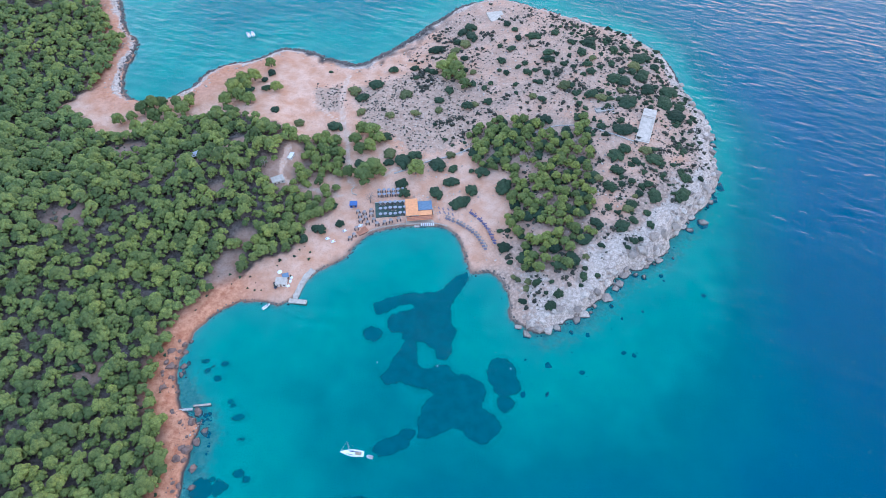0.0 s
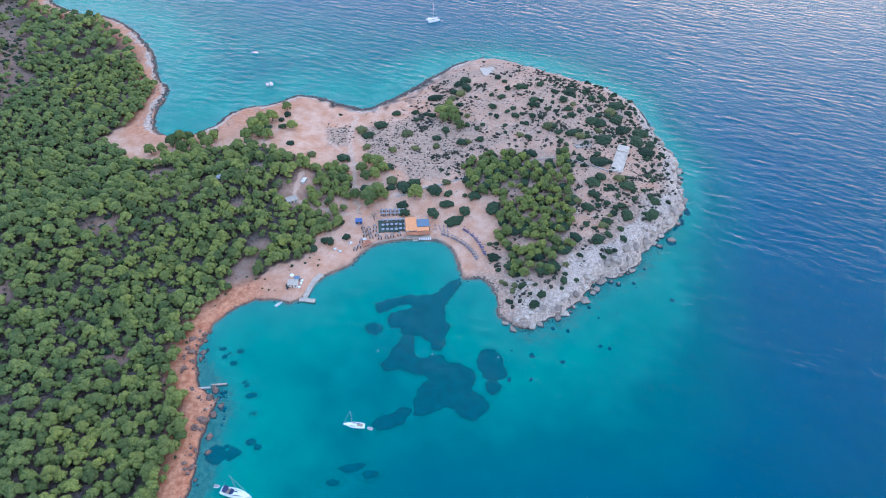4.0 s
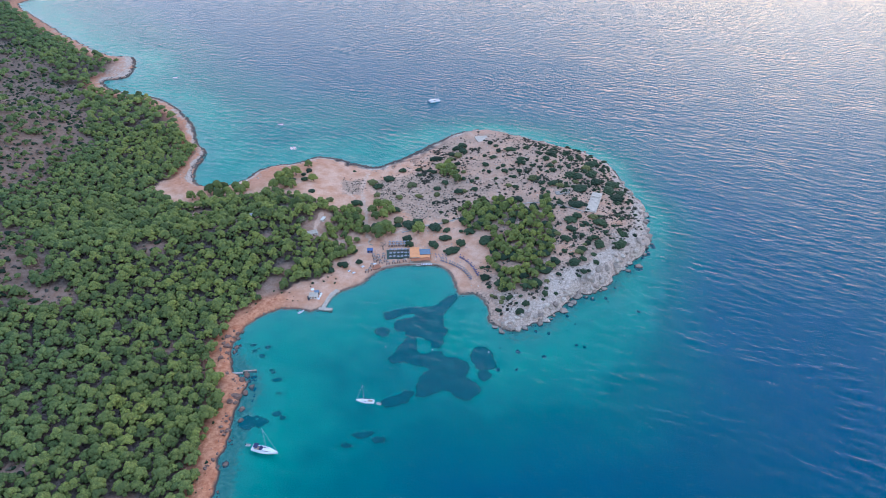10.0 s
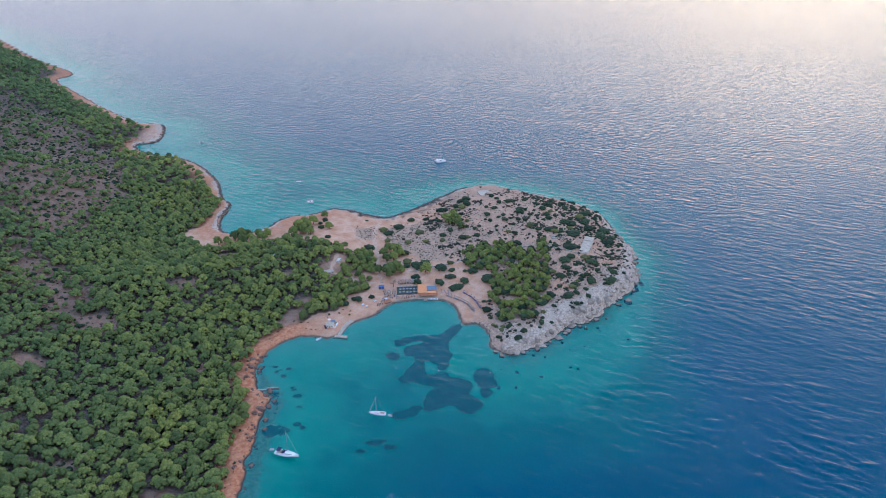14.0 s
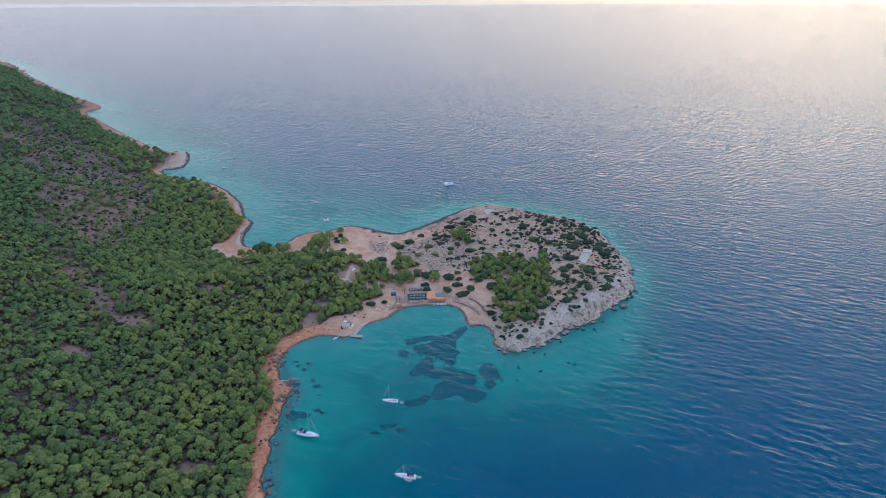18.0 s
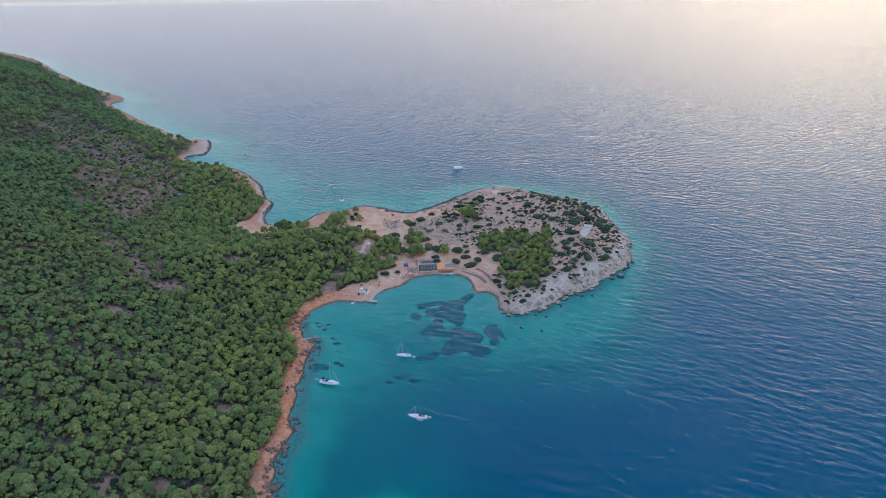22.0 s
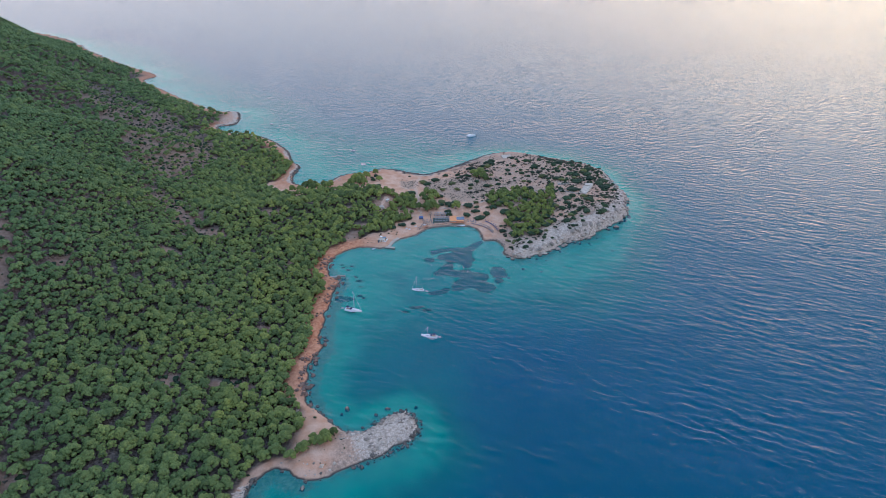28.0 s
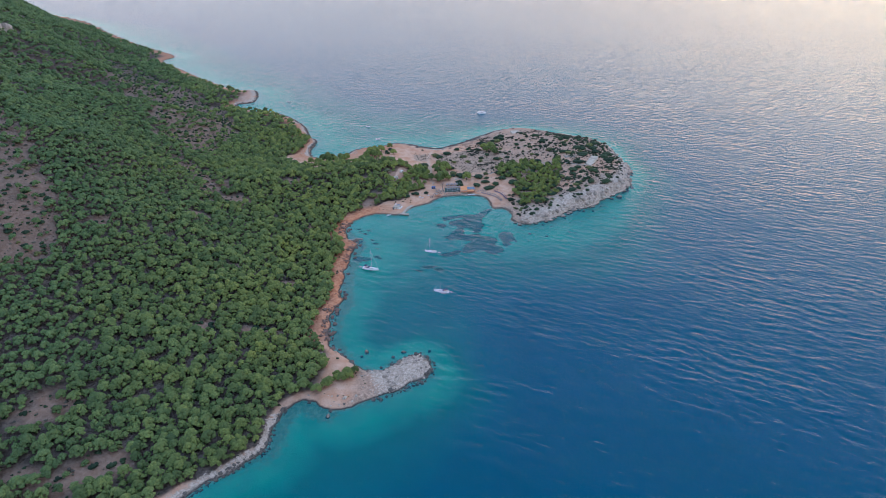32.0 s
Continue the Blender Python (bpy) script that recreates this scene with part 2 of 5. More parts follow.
SHRUBS_ALL = SHRUBS + SHRUBS_A + SHRUBS_B + SHRUBS_C + SHRUBS_D + SHRUBS_E
GOLDEN = [(3, 167, 5.8), (87, 146, 3.4), (52, 184, 2.8), (43, 215, 4.2), (51, 221, 5.1), (-32, 175, 5.1), (27, 102, 3.5), (109, 150, 4.9), (162, 168, 4.7), (129, 133, 4.1), (134, 176, 3.1), (142, 80, 4.4), (109, 63, 3.6), (119, 37, 3.5), (126, 46, 1.9), (8, 146, 3.4), (24, 147, 3.4), (48, 148, 3.0), (-9, 145, 3.7), (-68, 140, 4.0), (55, -4, 2.4), (52, 3, 2.1), (50, 5, 1.8), (89, 9, 2.1), (57, 0, 2.4), (-145, 183, 3.1), (-11, 108, 5.0), (-28, 151, 3.4), (144, 139, 3.0)]
PINES = [(-157, 162), (-173, 166), (-179, 160), (-168, 172), (-186, 156), (-152, 172), (-144, 171), (-153, 155), (-146, 162), (-163, 157), (-162, 173), (-109, 193), (-102, 195), (-112, 178), (-92, 212), (-85, 180), (-102, 166), (-118, 167), (-115, 185), (-106, 184), (-109, 171), (37, 197), (40, 185), (33, 180), (44, 168), (42, 177), (32, 191), (39, 202), (-27, 131), (-32, 120), (-23, 113), (-17, 120), (-29, 111), (-21, 127), (-22, 93), (-27, 90), (-17, 91), (4, 90), (-36, 92), (-27, 85)]
GROVE = [(40, 118), (57, 130), (78, 124), (98, 104), (113, 114), (117, 103), (108, 75), (106, 56), (94, 33), (98, 22), (86, 14), (81, 4), (64, 3), (51, 12), (56, 22), (52, 41), (57, 53), (58, 68), (60, 84), (48, 87), (41, 97)]
WOOD_EDGE = [(-230, 178), (-209, 163), (-199, 143), (-180, 137), (-170, 150), (-146, 155), (-117, 159), (-96, 144), (-78, 132), (-64, 121), (-46, 128), (-39, 102), (-42, 76), (-47, 58), (-61, 56), (-64, 43), (-70, 34), (-89, 28), (-96, 20), (-111, 12), (-121, 3), (-123, -8), (-127, -14)]
PINES_BAY = [(-84, 47), (-75, 51), (-87, 42), (-69, 47), (-79, 38), (-72, 40), (-66, 50), (-87, 52), (-92, 38), (-98, 41)]
PINES_SPIT = [(-97, -262), (-91, -258), (-86, -255), (-101, -267), (-94, -263), (-89, -261), (-98, -258), (-104, -269), (-110, -243), (-114, -238), (-116, -247), (-108, -250)]
# seagrass: x, y, half widths
MEADOW_UPPER = [(-25, 0), (-13, 4), (2, 4), (10, 4), (18, 10), (27, 13), (24, 6), (16, -5), (15, -12), (15, -17), (17, -20), (14, -29), (12, -35), (8, -37), (5, -35), (5, -31), (1, -28), (0, -25), (-7, -24), (-11, -22), (-11, -19), (-16, -18), (-18, -13), (-17, -8), (-12, -6), (-3, -5), (-5, -3), (-12, -3), (-23, -7)]
MEADOW_LOWER = [(-23, -42), (-15, -32), (-10, -25), (-5, -25), (-4, -29), (-5, -34), (-4, -40), (1, -41), (5, -39), (11, -41), (12, -45), (20, -47), (26, -53), (26, -59), (24, -64), (29, -67), (31, -74), (29, -78), (23, -81), (17, -78), (9, -73), (-1, -75), (-7, -76), (-7, -70), (-4, -60), (3, -54), (0, -52), (-7, -50), (-14, -46), (-21, -47)]
PATCHES = [(35.5, -48, 7, 8), (37, -55, 6, 5), (35, -63, 4, 4), (-26, -18, 5, 4), (-22, -78, 5, 4), (-16, -76, 4, 3.5), (-12, -72.5, 4.5, 2.4), (-38, -100, 4, 1.6), (-30, -104, 3, 1.6), (-47, -107, 3, 1.6), (-101, -90, 5, 5), (-94, -90, 3, 4), (-108, -27, 1.7, 1.3), (-106, -32, 1.5, 1.2), (-103, -30, 1.7, 1.1), (-99, -29, 1.5, 1.2), (-101, -37, 1.7, 1.4), (-94, -50, 1.3, 0.98), (-92, -52, 1.3, 0.98), (-88, -58, 1.7, 1.2), (-90, -58.5, 0.9, 0.83), (-86, -69, 1.2, 0.9), (-86, -84, 1.8, 1.5), (-83, -87, 1.2, 0.9), (-91, -90, 1.5, 1.5), (-97, -86, 1.5, 1.4)]

# ---- materials ----
def material(name):
    m = bpy.data.materials.new(name)
    m.use_nodes = True
    return m, m.node_tree.nodes, m.node_tree.links, m.node_tree.nodes["Principled BSDF"]


def node(nodes, kind, **values):
    n = nodes.new(kind)
    for key, value in values.items():
        n.inputs[key.replace("_", " ")].default_value = value
    return n


def ramp(nodes, *stops):
    r = nodes.new("ShaderNodeValToRGB")
    e = r.color_ramp.elements
    while len(e) < len(stops):
        e.new(0.5)
    for slot, (at, color) in zip(e, stops):
        slot.position, slot.color = at, (*color, 1)
    return r


def blend(nodes, links, fac, a, b):
    """Mixes two colours, each a socket or three numbers, by a socket or a number."""
    m = nodes.new("ShaderNodeMix")
    m.data_type = "RGBA"
    for slot, value in ((0, fac), (6, a), (7, b)):
        if isinstance(value, (int, float)):
            m.inputs[slot].default_value = value
        elif isinstance(value, tuple):
            m.inputs[slot].default_value = (*value, 1)
        else:
            links.new(value, m.inputs[slot])
    return m.outputs[2]


def place(nodes):
    return nodes.new("ShaderNodeNewGeometry").outputs["Position"]


def grain(nodes, links, scale, detail=4.0, rough=0.6, vector=None):
    n = node(nodes, "ShaderNodeTexNoise", Scale=scale, Detail=detail, Roughness=rough)
    links.new(vector or place(nodes), n.inputs["Vector"])
    return n.outputs["Fac"]


def span(nodes, links, value, low, high, to_low=0.0, to_high=1.0):
    m = nodes.new("ShaderNodeMapRange")
    for slot, v in zip(("From Min", "From Max", "To Min", "To Max"), (low, high, to_low, to_high)):
        m.inputs[slot].default_value = v
    links.new(value, m.inputs["Value"])
    return m.outputs["Result"]


def relief(nodes, links, bsdf, height_socket, distance, strength=1.0):
    b = node(nodes, "ShaderNodeBump", Distance=distance, Strength=strength)
    links.new(height_socket, b.inputs["Height"])
    links.new(b.outputs["Normal"], bsdf.inputs["Normal"])


def plain(name, color, rough=0.6, metal=0.0, spread=0.25, scale=2.0):
    """A worn surface of one colour with grain and stains at two scales."""
    m, n, l, b = material(name)
    dark = tuple(c * (1 - spread) for c in color)
    light = tuple(min(1, c * (1 + spread)) for c in color)
    one = blend(n, l, span(n, l, grain(n, l, scale), 0.3, 0.7), dark, light)
    two = blend(n, l, span(n, l, grain(n, l, scale * 9, 2), 0.55, 0.8, 0, 0.5), one, tuple(c * 0.6 for c in color))
    l.new(two, b.inputs["Base Color"])
    b.inputs["Roughness"].default_value, b.inputs["Metallic"].default_value = rough, metal
    return m


def foliage(name, deep, mid, fresh, size=0.6, uphill=None):
    """Leaves: tone varies by plant; the shade between tufts is painted into the colour."""
    m, n, l, b = material(name)
    info, geo, own = n.new("ShaderNodeObjectInfo"), n.new("ShaderNodeNewGeometry"), n.new("ShaderNodeAttribute")
    own.attribute_name = "tone"
    add, turn = n.new("ShaderNodeMath"), n.new("ShaderNodeMath")
    add.operation, turn.operation = "ADD", "FRACT"
    l.new(info.outputs["Random"], add.inputs[0])
    l.new(own.outputs["Fac"], add.inputs[1])
    l.new(add.outputs[0], turn.inputs[0])
    cool = tuple(c * k for c, k in zip(mid, (0.72, 0.85, 1.0)))
    plant = ramp(n, (0.0, tuple(c * 0.55 for c in cool)), (0.28, mid), (0.62, tuple((a + b) / 2 for a, b in zip(mid, fresh))), (1.0, fresh))
    l.new(turn.outputs[0], plant.inputs["Fac"])
    tone = blend(n, l, span(n, l, geo.outputs["Random Per Island"], 0.25, 1, 0.0, 0.45), plant.outputs["Color"], tuple((p * 1.2 + q) / 2.2 for p, q in zip(deep, mid)))
    tone = blend(n, l, span(n, l, grain(n, l, 0.03, 3), 0.38, 0.64, 0.0, 0.35), tone, cool)
    if uphill:
        # distance haze put into the colour: leaves greener and cooler inland, in drifts
        spot, drift = n.new("ShaderNodeSeparateXYZ"), n.new("ShaderNodeMath")
        l.new(place(n), spot.inputs[0])
        drift.operation = "ADD"
        slant = n.new("ShaderNodeMath")
        slant.operation = "MULTIPLY_ADD"
        slant.inputs[1].default_value = 0.3
        l.new(spot.outputs["Y"], slant.inputs[0])
        l.new(spot.outputs["X"], slant.inputs[2])
        l.new(span(n, l, slant.outputs[0], -110, -380, -0.1, 0.9), drift.inputs[0])
        l.new(span(n, l, grain(n, l, 0.02, 3), 0.3, 0.7, -0.3, 0.3), drift.inputs[1])
        share = span(n, l, drift.outputs[0], 0, 1, 0.0, 0.8)
        tone = blend(n, l, share, tone, blend(n, l, span(n, l, turn.outputs[0], 0, 1), uphill, tuple(c * 1.6 for c in uphill)))
    # shade in the crevices between leaf tufts, put into the colour
    crevices = node(n, "ShaderNodeTexVoronoi", Scale=size * 2.0)
    l.new(place(n), crevices.inputs["Vector"])
    tone = blend(n, l, span(n, l, crevices.outputs["Distance"], 0.3, 0.8, 0.0, 0.3), tone, deep)
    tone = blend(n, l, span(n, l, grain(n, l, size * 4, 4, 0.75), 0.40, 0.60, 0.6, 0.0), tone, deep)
    l.new(tone, b.inputs["Base Color"])
    b.inputs["Roughness"].default_value = 0.75
    b.inputs["Specular IOR Level"].default_value = 0.15
    relief(n, l, b, grain(n, l, size * 3, 6, 0.8), 0.7, 0.7)
    return m


def ground_material():
    m, n, l, b = material("earth_rock_and_sea_floor")
    at = lambda key: (setattr(a := n.new("ShaderNodeAttribute"), "attribute_name", key), a.outputs["Fac"])[1]
    earth = blend(n, l, span(n, l, grain(n, l, 0.12, 6), 0.35, 0.65), (0.56, 0.28, 0.17), (0.68, 0.42, 0.305))
    earth = blend(n, l, span(n, l, grain(n, l, 1.4, 5, 0.7), 0.52, 0.68, 0, 0.6), earth, (0.34, 0.19, 0.13))
    stone = blend(n, l, span(n, l, grain(n, l, 0.5, 8, 0.75), 0.38, 0.62), (0.40, 0.255, 0.185), (0.62, 0.43, 0.33))
    cells = node(n, "ShaderNodeTexVoronoi", Scale=0.62)
    l.new(place(n), cells.inputs["Vector"])
    stone = blend(n, l, span(n, l, cells.outputs["Distance"], 0.3, 0.8, 0.0, 0.55), stone, (0.18, 0.13, 0.105))
    stone = blend(n, l, span(n, l, grain(n, l, 2.2, 4, 0.7), 0.55, 0.68, 0, 0.7), stone, (0.13, 0.10, 0.085))
    litter = blend(n, l, span(n, l, grain(n, l, 0.4, 6, 0.7), 0.35, 0.65), (0.06, 0.046, 0.04), (0.19, 0.145, 0.12))
    red = blend(n, l, span(n, l, grain(n, l, 0.35, 6, 0.7), 0.35, 0.65), (0.40, 0.135, 0.07), (0.66, 0.31, 0.18))
    # heath: grey-brown dust strewn with pale stones; limestone: bleached belts with dark cracks
    heath = blend(n, l, span(n, l, grain(n, l, 0.3, 6, 0.7), 0.35, 0.65), (0.36, 0.22, 0.155), (0.55, 0.375, 0.28))
    heath = blend(n, l, span(n, l, grain(n, l, 1.1, 4, 0.8), 0.57, 0.66, 0, 0.6), heath, (0.60, 0.50, 0.425))
    heath = blend(n, l, span(n, l, grain(n, l, 0.8, 5, 0.8), 0.56, 0.66, 0, 0.6), heath, (0.16, 0.115, 0.09))
    lime = blend(n, l, span(n, l, grain(n, l, 0.6, 8, 0.75), 0.35, 0.6), (0.36, 0.265, 0.21), (0.69, 0.55, 0.455))
    blocks = node(n, "ShaderNodeTexVoronoi", Scale=0.42)
    blocks.feature = "DISTANCE_TO_EDGE"
    l.new(place(n), blocks.inputs["Vector"])
    lime = blend(n, l, span(n, l, blocks.outputs["Distance"], 0.0, 0.1, 0.4, 0.0), lime, (0.20, 0.15, 0.12))
    lime = blend(n, l, span(n, l, grain(n, l, 1.7, 5, 0.75), 0.56, 0.68, 0, 0.75), lime, (0.15, 0.12, 0.10))

    def broken(key, size, soft=0.12):
        """The share of a ground that an attribute spreads, with a ragged edge."""
        add = n.new("ShaderNodeMath")
        l.new(at(key), add.inputs[0])
        l.new(span(n, l, grain(n, l, size, 5, 0.7), 0.25, 0.75, -0.45, 0.45), add.inputs[1])
        return span(n, l, add.outputs[0], 0.5 - soft, 0.5 + soft)

    land = blend(n, l, span(n, l, at("stony"), 0, 1), earth, stone)
    land = blend(n, l, broken("heath", 0.35, 0.2), land, heath)
    land = blend(n, l, at("wooded"), land, litter)
    land = blend(n, l, at("red"), land, red)
    land = blend(n, l, broken("limestone", 0.4), land, lime)
    trodden = blend(n, l, span(n, l, grain(n, l, 0.5, 5, 0.7), 0.35, 0.65), (0.56, 0.33, 0.23), (0.64, 0.46, 0.36))
    land = blend(n, l, broken("path", 0.9, 0.2), land, trodden)
    # the rock that the sea wets is dark
    z = n.new("ShaderNodeSeparateXYZ")
    l.new(place(n), z.inputs[0])
    wet = span(n, l, z.outputs["Z"], 0.3, 0.85, 1, 0)
    wetter = n.new("ShaderNodeMath")
    wetter.operation = "MULTIPLY"
    l.new(wet, wetter.inputs[0])
    l.new(at("rocky"), wetter.inputs[1])
    land = blend(n, l, wetter.outputs[0], land, (0.075, 0.065, 0.06))
    # sea floor: sand inshore, the water's blue put into its colour with depth
    deep = ramp(n, (0.0, (0.001, 0.15, 0.30)), (0.30, (0.001, 0.20, 0.32)), (0.68, (0.003, 0.36, 0.325)), (0.86, (0.04, 0.70, 0.50)), (0.96, (0.16, 0.70, 0.54)), (1.0, (0.50, 0.56, 0.42)))
    l.new(span(n, l, z.outputs["Z"], -20, 0), deep.inputs["Fac"])
    floor = blend(n, l, span(n, l, grain(n, l, 0.05, 5, 0.6), 0.4, 0.7, 0, 0.25), deep.outputs["Color"], (0.002, 0.16, 0.22))
    floor = blend(n, l, span(n, l, grain(n, l, 0.25, 6, 0.7), 0.62, 0.75, 0, 0.4), floor, (0.003, 0.13, 0.18))
    shoal = blend(n, l, span(n, l, grain(n, l, 0.45, 6, 0.75), 0.4, 0.62), (0.16, 0.40, 0.32), (0.40, 0.56, 0.42))
    floor = blend(n, l, broken("shoal", 0.3, 0.3), floor, shoal)
    l.new(blend(n, l, span(n, l, z.outputs["Z"], -0.15, 0.1), floor, land), b.inputs["Base Color"])
    b.inputs["Roughness"].default_value = 0.95
    b.inputs["Specular IOR Level"].default_value = 0.1
    relief(n, l, b, grain(n, l, 0.9, 8, 0.75), 1.0, 0.8)
    return m


def water_material():
    """Clear water: what lies under it shows, and the ripples mirror the sky."""
    m, n, l, b = material("sea_water")
    n.remove(b)
    turned = node(n, "ShaderNodeMapping", Rotation=(0, 0, radians(28)))
    l.new(place(n), turned.inputs["Vector"])
    stretch = node(n, "ShaderNodeMapping", Scale=(0.42, 1.0, 1.0))
    l.new(turned.outputs[0], stretch.inputs["Vector"])
    small = grain(n, l, 0.19, 2.5, 0.5, stretch.outputs[0])
    large = grain(n, l, 0.05, 2, 0.5, stretch.outputs[0])
    add = n.new("ShaderNodeMath")
    add.operation = "MULTIPLY_ADD"
    l.new(large, add.inputs[0])
    add.inputs[1].default_value = 0.5
    l.new(small, add.inputs[2])
    # gusts roughen the water in long lanes and leave it smoother between them
    calm = node(n, "ShaderNodeMapping", Scale=(0.3, 1.0, 1.0))
    l.new(turned.outputs[0], calm.inputs["Vector"])
    bump = node(n, "ShaderNodeBump", Distance=2.0)
    l.new(span(n, l, grain(n, l, 0.016, 3, 0.5, calm.outputs[0]), 0.35, 0.65, 0.55, 1.0), bump.inputs["Strength"])
    l.new(add.outputs[0], bump.inputs["Height"])
    facing = node(n, "ShaderNodeFresnel", IOR=1.35)
    gloss = node(n, "ShaderNodeBsdfGlossy", Roughness=0.12)
    clear = n.new("ShaderNodeBsdfTransparent")
    clear.inputs["Color"].default_value = (0.82, 0.99, 0.96, 1)
    # the water itself scatters blue light back
    body = node(n, "ShaderNodeBsdfDiffuse", Color=(0.004, 0.145, 0.195, 1))
    inside = n.new("ShaderNodeMixShader")
    inside.inputs[0].default_value = 0.3
    mix = n.new("ShaderNodeMixShader")
    for shader in (facing, gloss, body):
        l.new(bump.outputs[0], shader.inputs["Normal"])
    l.new(clear.outputs[0], inside.inputs[1])
    l.new(body.outputs[0], inside.inputs[2])
    shine = span(n, l, facing.outputs[0], 0.02, 1.0)
    for socket, slot in ((shine, 0), (inside.outputs[0], 1), (gloss.outputs[0], 2)):
        l.new(socket, mix.inputs[slot])
    l.new(mix.outputs[0], n["Material Output"].inputs["Surface"])
    return m


def rock_material():
    m, n, l, b = material("weathered_rock")
    geo = n.new("ShaderNodeNewGeometry")
    tone = blend(n, l, span(n, l, geo.outputs["Random Per Island"], 0, 1), (0.27, 0.205, 0.165), (0.68, 0.55, 0.45))
    tone = blend(n, l, span(n, l, grain(n, l, 0.9, 7, 0.75), 0.45, 0.7, 0, 0.8), tone, (0.15, 0.125, 0.115))
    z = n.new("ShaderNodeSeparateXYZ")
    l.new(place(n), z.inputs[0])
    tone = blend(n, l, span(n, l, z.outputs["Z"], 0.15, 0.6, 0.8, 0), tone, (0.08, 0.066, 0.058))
    # the water's blue, put into the colour of rock below the surface
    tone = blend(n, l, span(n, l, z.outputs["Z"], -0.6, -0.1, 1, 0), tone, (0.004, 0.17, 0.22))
    l.new(tone, b.inputs["Base Color"])
    b.inputs["Roughness"].default_value = 0.9
    relief(n, l, b, grain(n, l, 2.2, 8, 0.75), 0.5, 0.9)
    return m


def seagrass_material():
    """Dark blades that thin out in tufts towards the edge of a meadow."""
    m, n, l, b = material("seagrass")
    edge = n.new("ShaderNodeAttribute")
    edge.attribute_name = "thick"
    tuft = span(n, l, grain(n, l, 0.55, 5, 0.7), 0.3, 0.7, -0.2, 0.2)
    add = n.new("ShaderNodeMath")
    l.new(edge.outputs["Fac"], add.inputs[0])
    l.new(tuft, add.inputs[1])
    l.new(blend(n, l, span(n, l, grain(n, l, 0.2, 5), 0.35, 0.65), (0.004, 0.135, 0.16), (0.005, 0.20, 0.21)), b.inputs["Base Color"])
    b.inputs["Roughness"].default_value = 0.95
    l.new(span(n, l, add.outputs[0], 0.35, 0.65, 0.0, 0.78), b.inputs["Alpha"])
    return m


GROUND, WATER, ROCK = ground_material(), water_material(), rock_material()
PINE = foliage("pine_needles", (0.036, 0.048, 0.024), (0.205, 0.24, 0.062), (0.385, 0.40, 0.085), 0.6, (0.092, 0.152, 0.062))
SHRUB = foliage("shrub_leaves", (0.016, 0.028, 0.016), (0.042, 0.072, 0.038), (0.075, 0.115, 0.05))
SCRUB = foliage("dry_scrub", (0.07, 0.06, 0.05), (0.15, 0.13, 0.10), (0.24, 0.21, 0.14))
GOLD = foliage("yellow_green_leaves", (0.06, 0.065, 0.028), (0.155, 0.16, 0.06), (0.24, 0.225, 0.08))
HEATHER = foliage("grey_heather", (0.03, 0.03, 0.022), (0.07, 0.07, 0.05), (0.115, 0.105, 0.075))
BARK = plain("pine_bark", (0.16, 0.12, 0.10), 0.9)

# ---- ground, sea floor and water ----
def joined(name, verts, faces, mat, smooth=True):
    """One mesh object from arrays of points and of triangles or quads."""
    me = bpy.data.meshes.new(name)
    me.vertices.add(len(verts))
    me.vertices.foreach_set("co", np.asarray(verts, np.float32).ravel())
    size = faces.shape[1]
    me.loops.add(faces.size)
    me.loops.foreach_set("vertex_index", faces.ravel().astype(np.int32))
    me.polygons.add(len(faces))
    me.polygons.foreach_set("loop_start", np.arange(0, faces.size, size, dtype=np.int32))
    me.update(calc_edges=True)
    me.polygons.foreach_set("use_smooth", np.full(len(faces), smooth))
    me.materials.append(mat)
    me.validate()
    return new(name, me)


def steps(*parts):
    """Lines of a grid, from (start, end, step) one after another."""
    return np.concatenate([np.arange(a, b, s) for a, b, s in parts])


GX = steps((-4800, -1600, 200), (-1600, -700, 25), (-700, -230, 6), (-230, 215, 2.1), (215, 420, 8), (420, 1200, 50), (1200, 4801, 240))
GY = steps((-2400, -600, 120), (-600, -370, 10), (-370, 300, 2.1), (300, 620, 5), (620, 1450, 10), (1450, 2400, 60), (2400, 4801, 200))
X, Y = np.meshgrid(GX, GY)
D = from_shore(X, Y)
Z = land_height(X, Y, D)
W, H = len(GX), len(GY)
idx = np.arange(W * H).reshape(H, W)
quads = np.stack([idx[:-1, :-1], idx[:-1, 1:], idx[1:, 1:], idx[1:, :-1]], -1).reshape(-1, 4)
ground = tagged(joined("ground", np.stack([X, Y, Z], -1).reshape(-1, 3), quads, GROUND), "dry pinkish earth, grey rock and sandy sea floor", "ground", kind="structure")


def clearings(x, y):
    """1 in the open patches between the pines of the mainland."""
    c = np.zeros(np.shape(x))
    for px, py, rx, ry, turn in CLEARINGS:
        u, v = x - px, y - py
        a, b = math.cos(turn), math.sin(turn)
        r = np.hypot((u * a + v * b) / rx, (v * a - u * b) / ry) + 0.3 * ripple(x, y, 14, 11) + 0.3 * ripple(x, y, 5, 12)
        c = np.maximum(c, 1 - ease(r, 0.55, 1.25))
    for outline in OPEN_SLOPES:
        c = np.maximum(c, 0.95 * ease(from_shore(x, y, np.array(outline, float)) + 14 * ripple(x, y, 30, 13) + 6 * ripple(x, y, 9, 14), -8, 10))
    return c


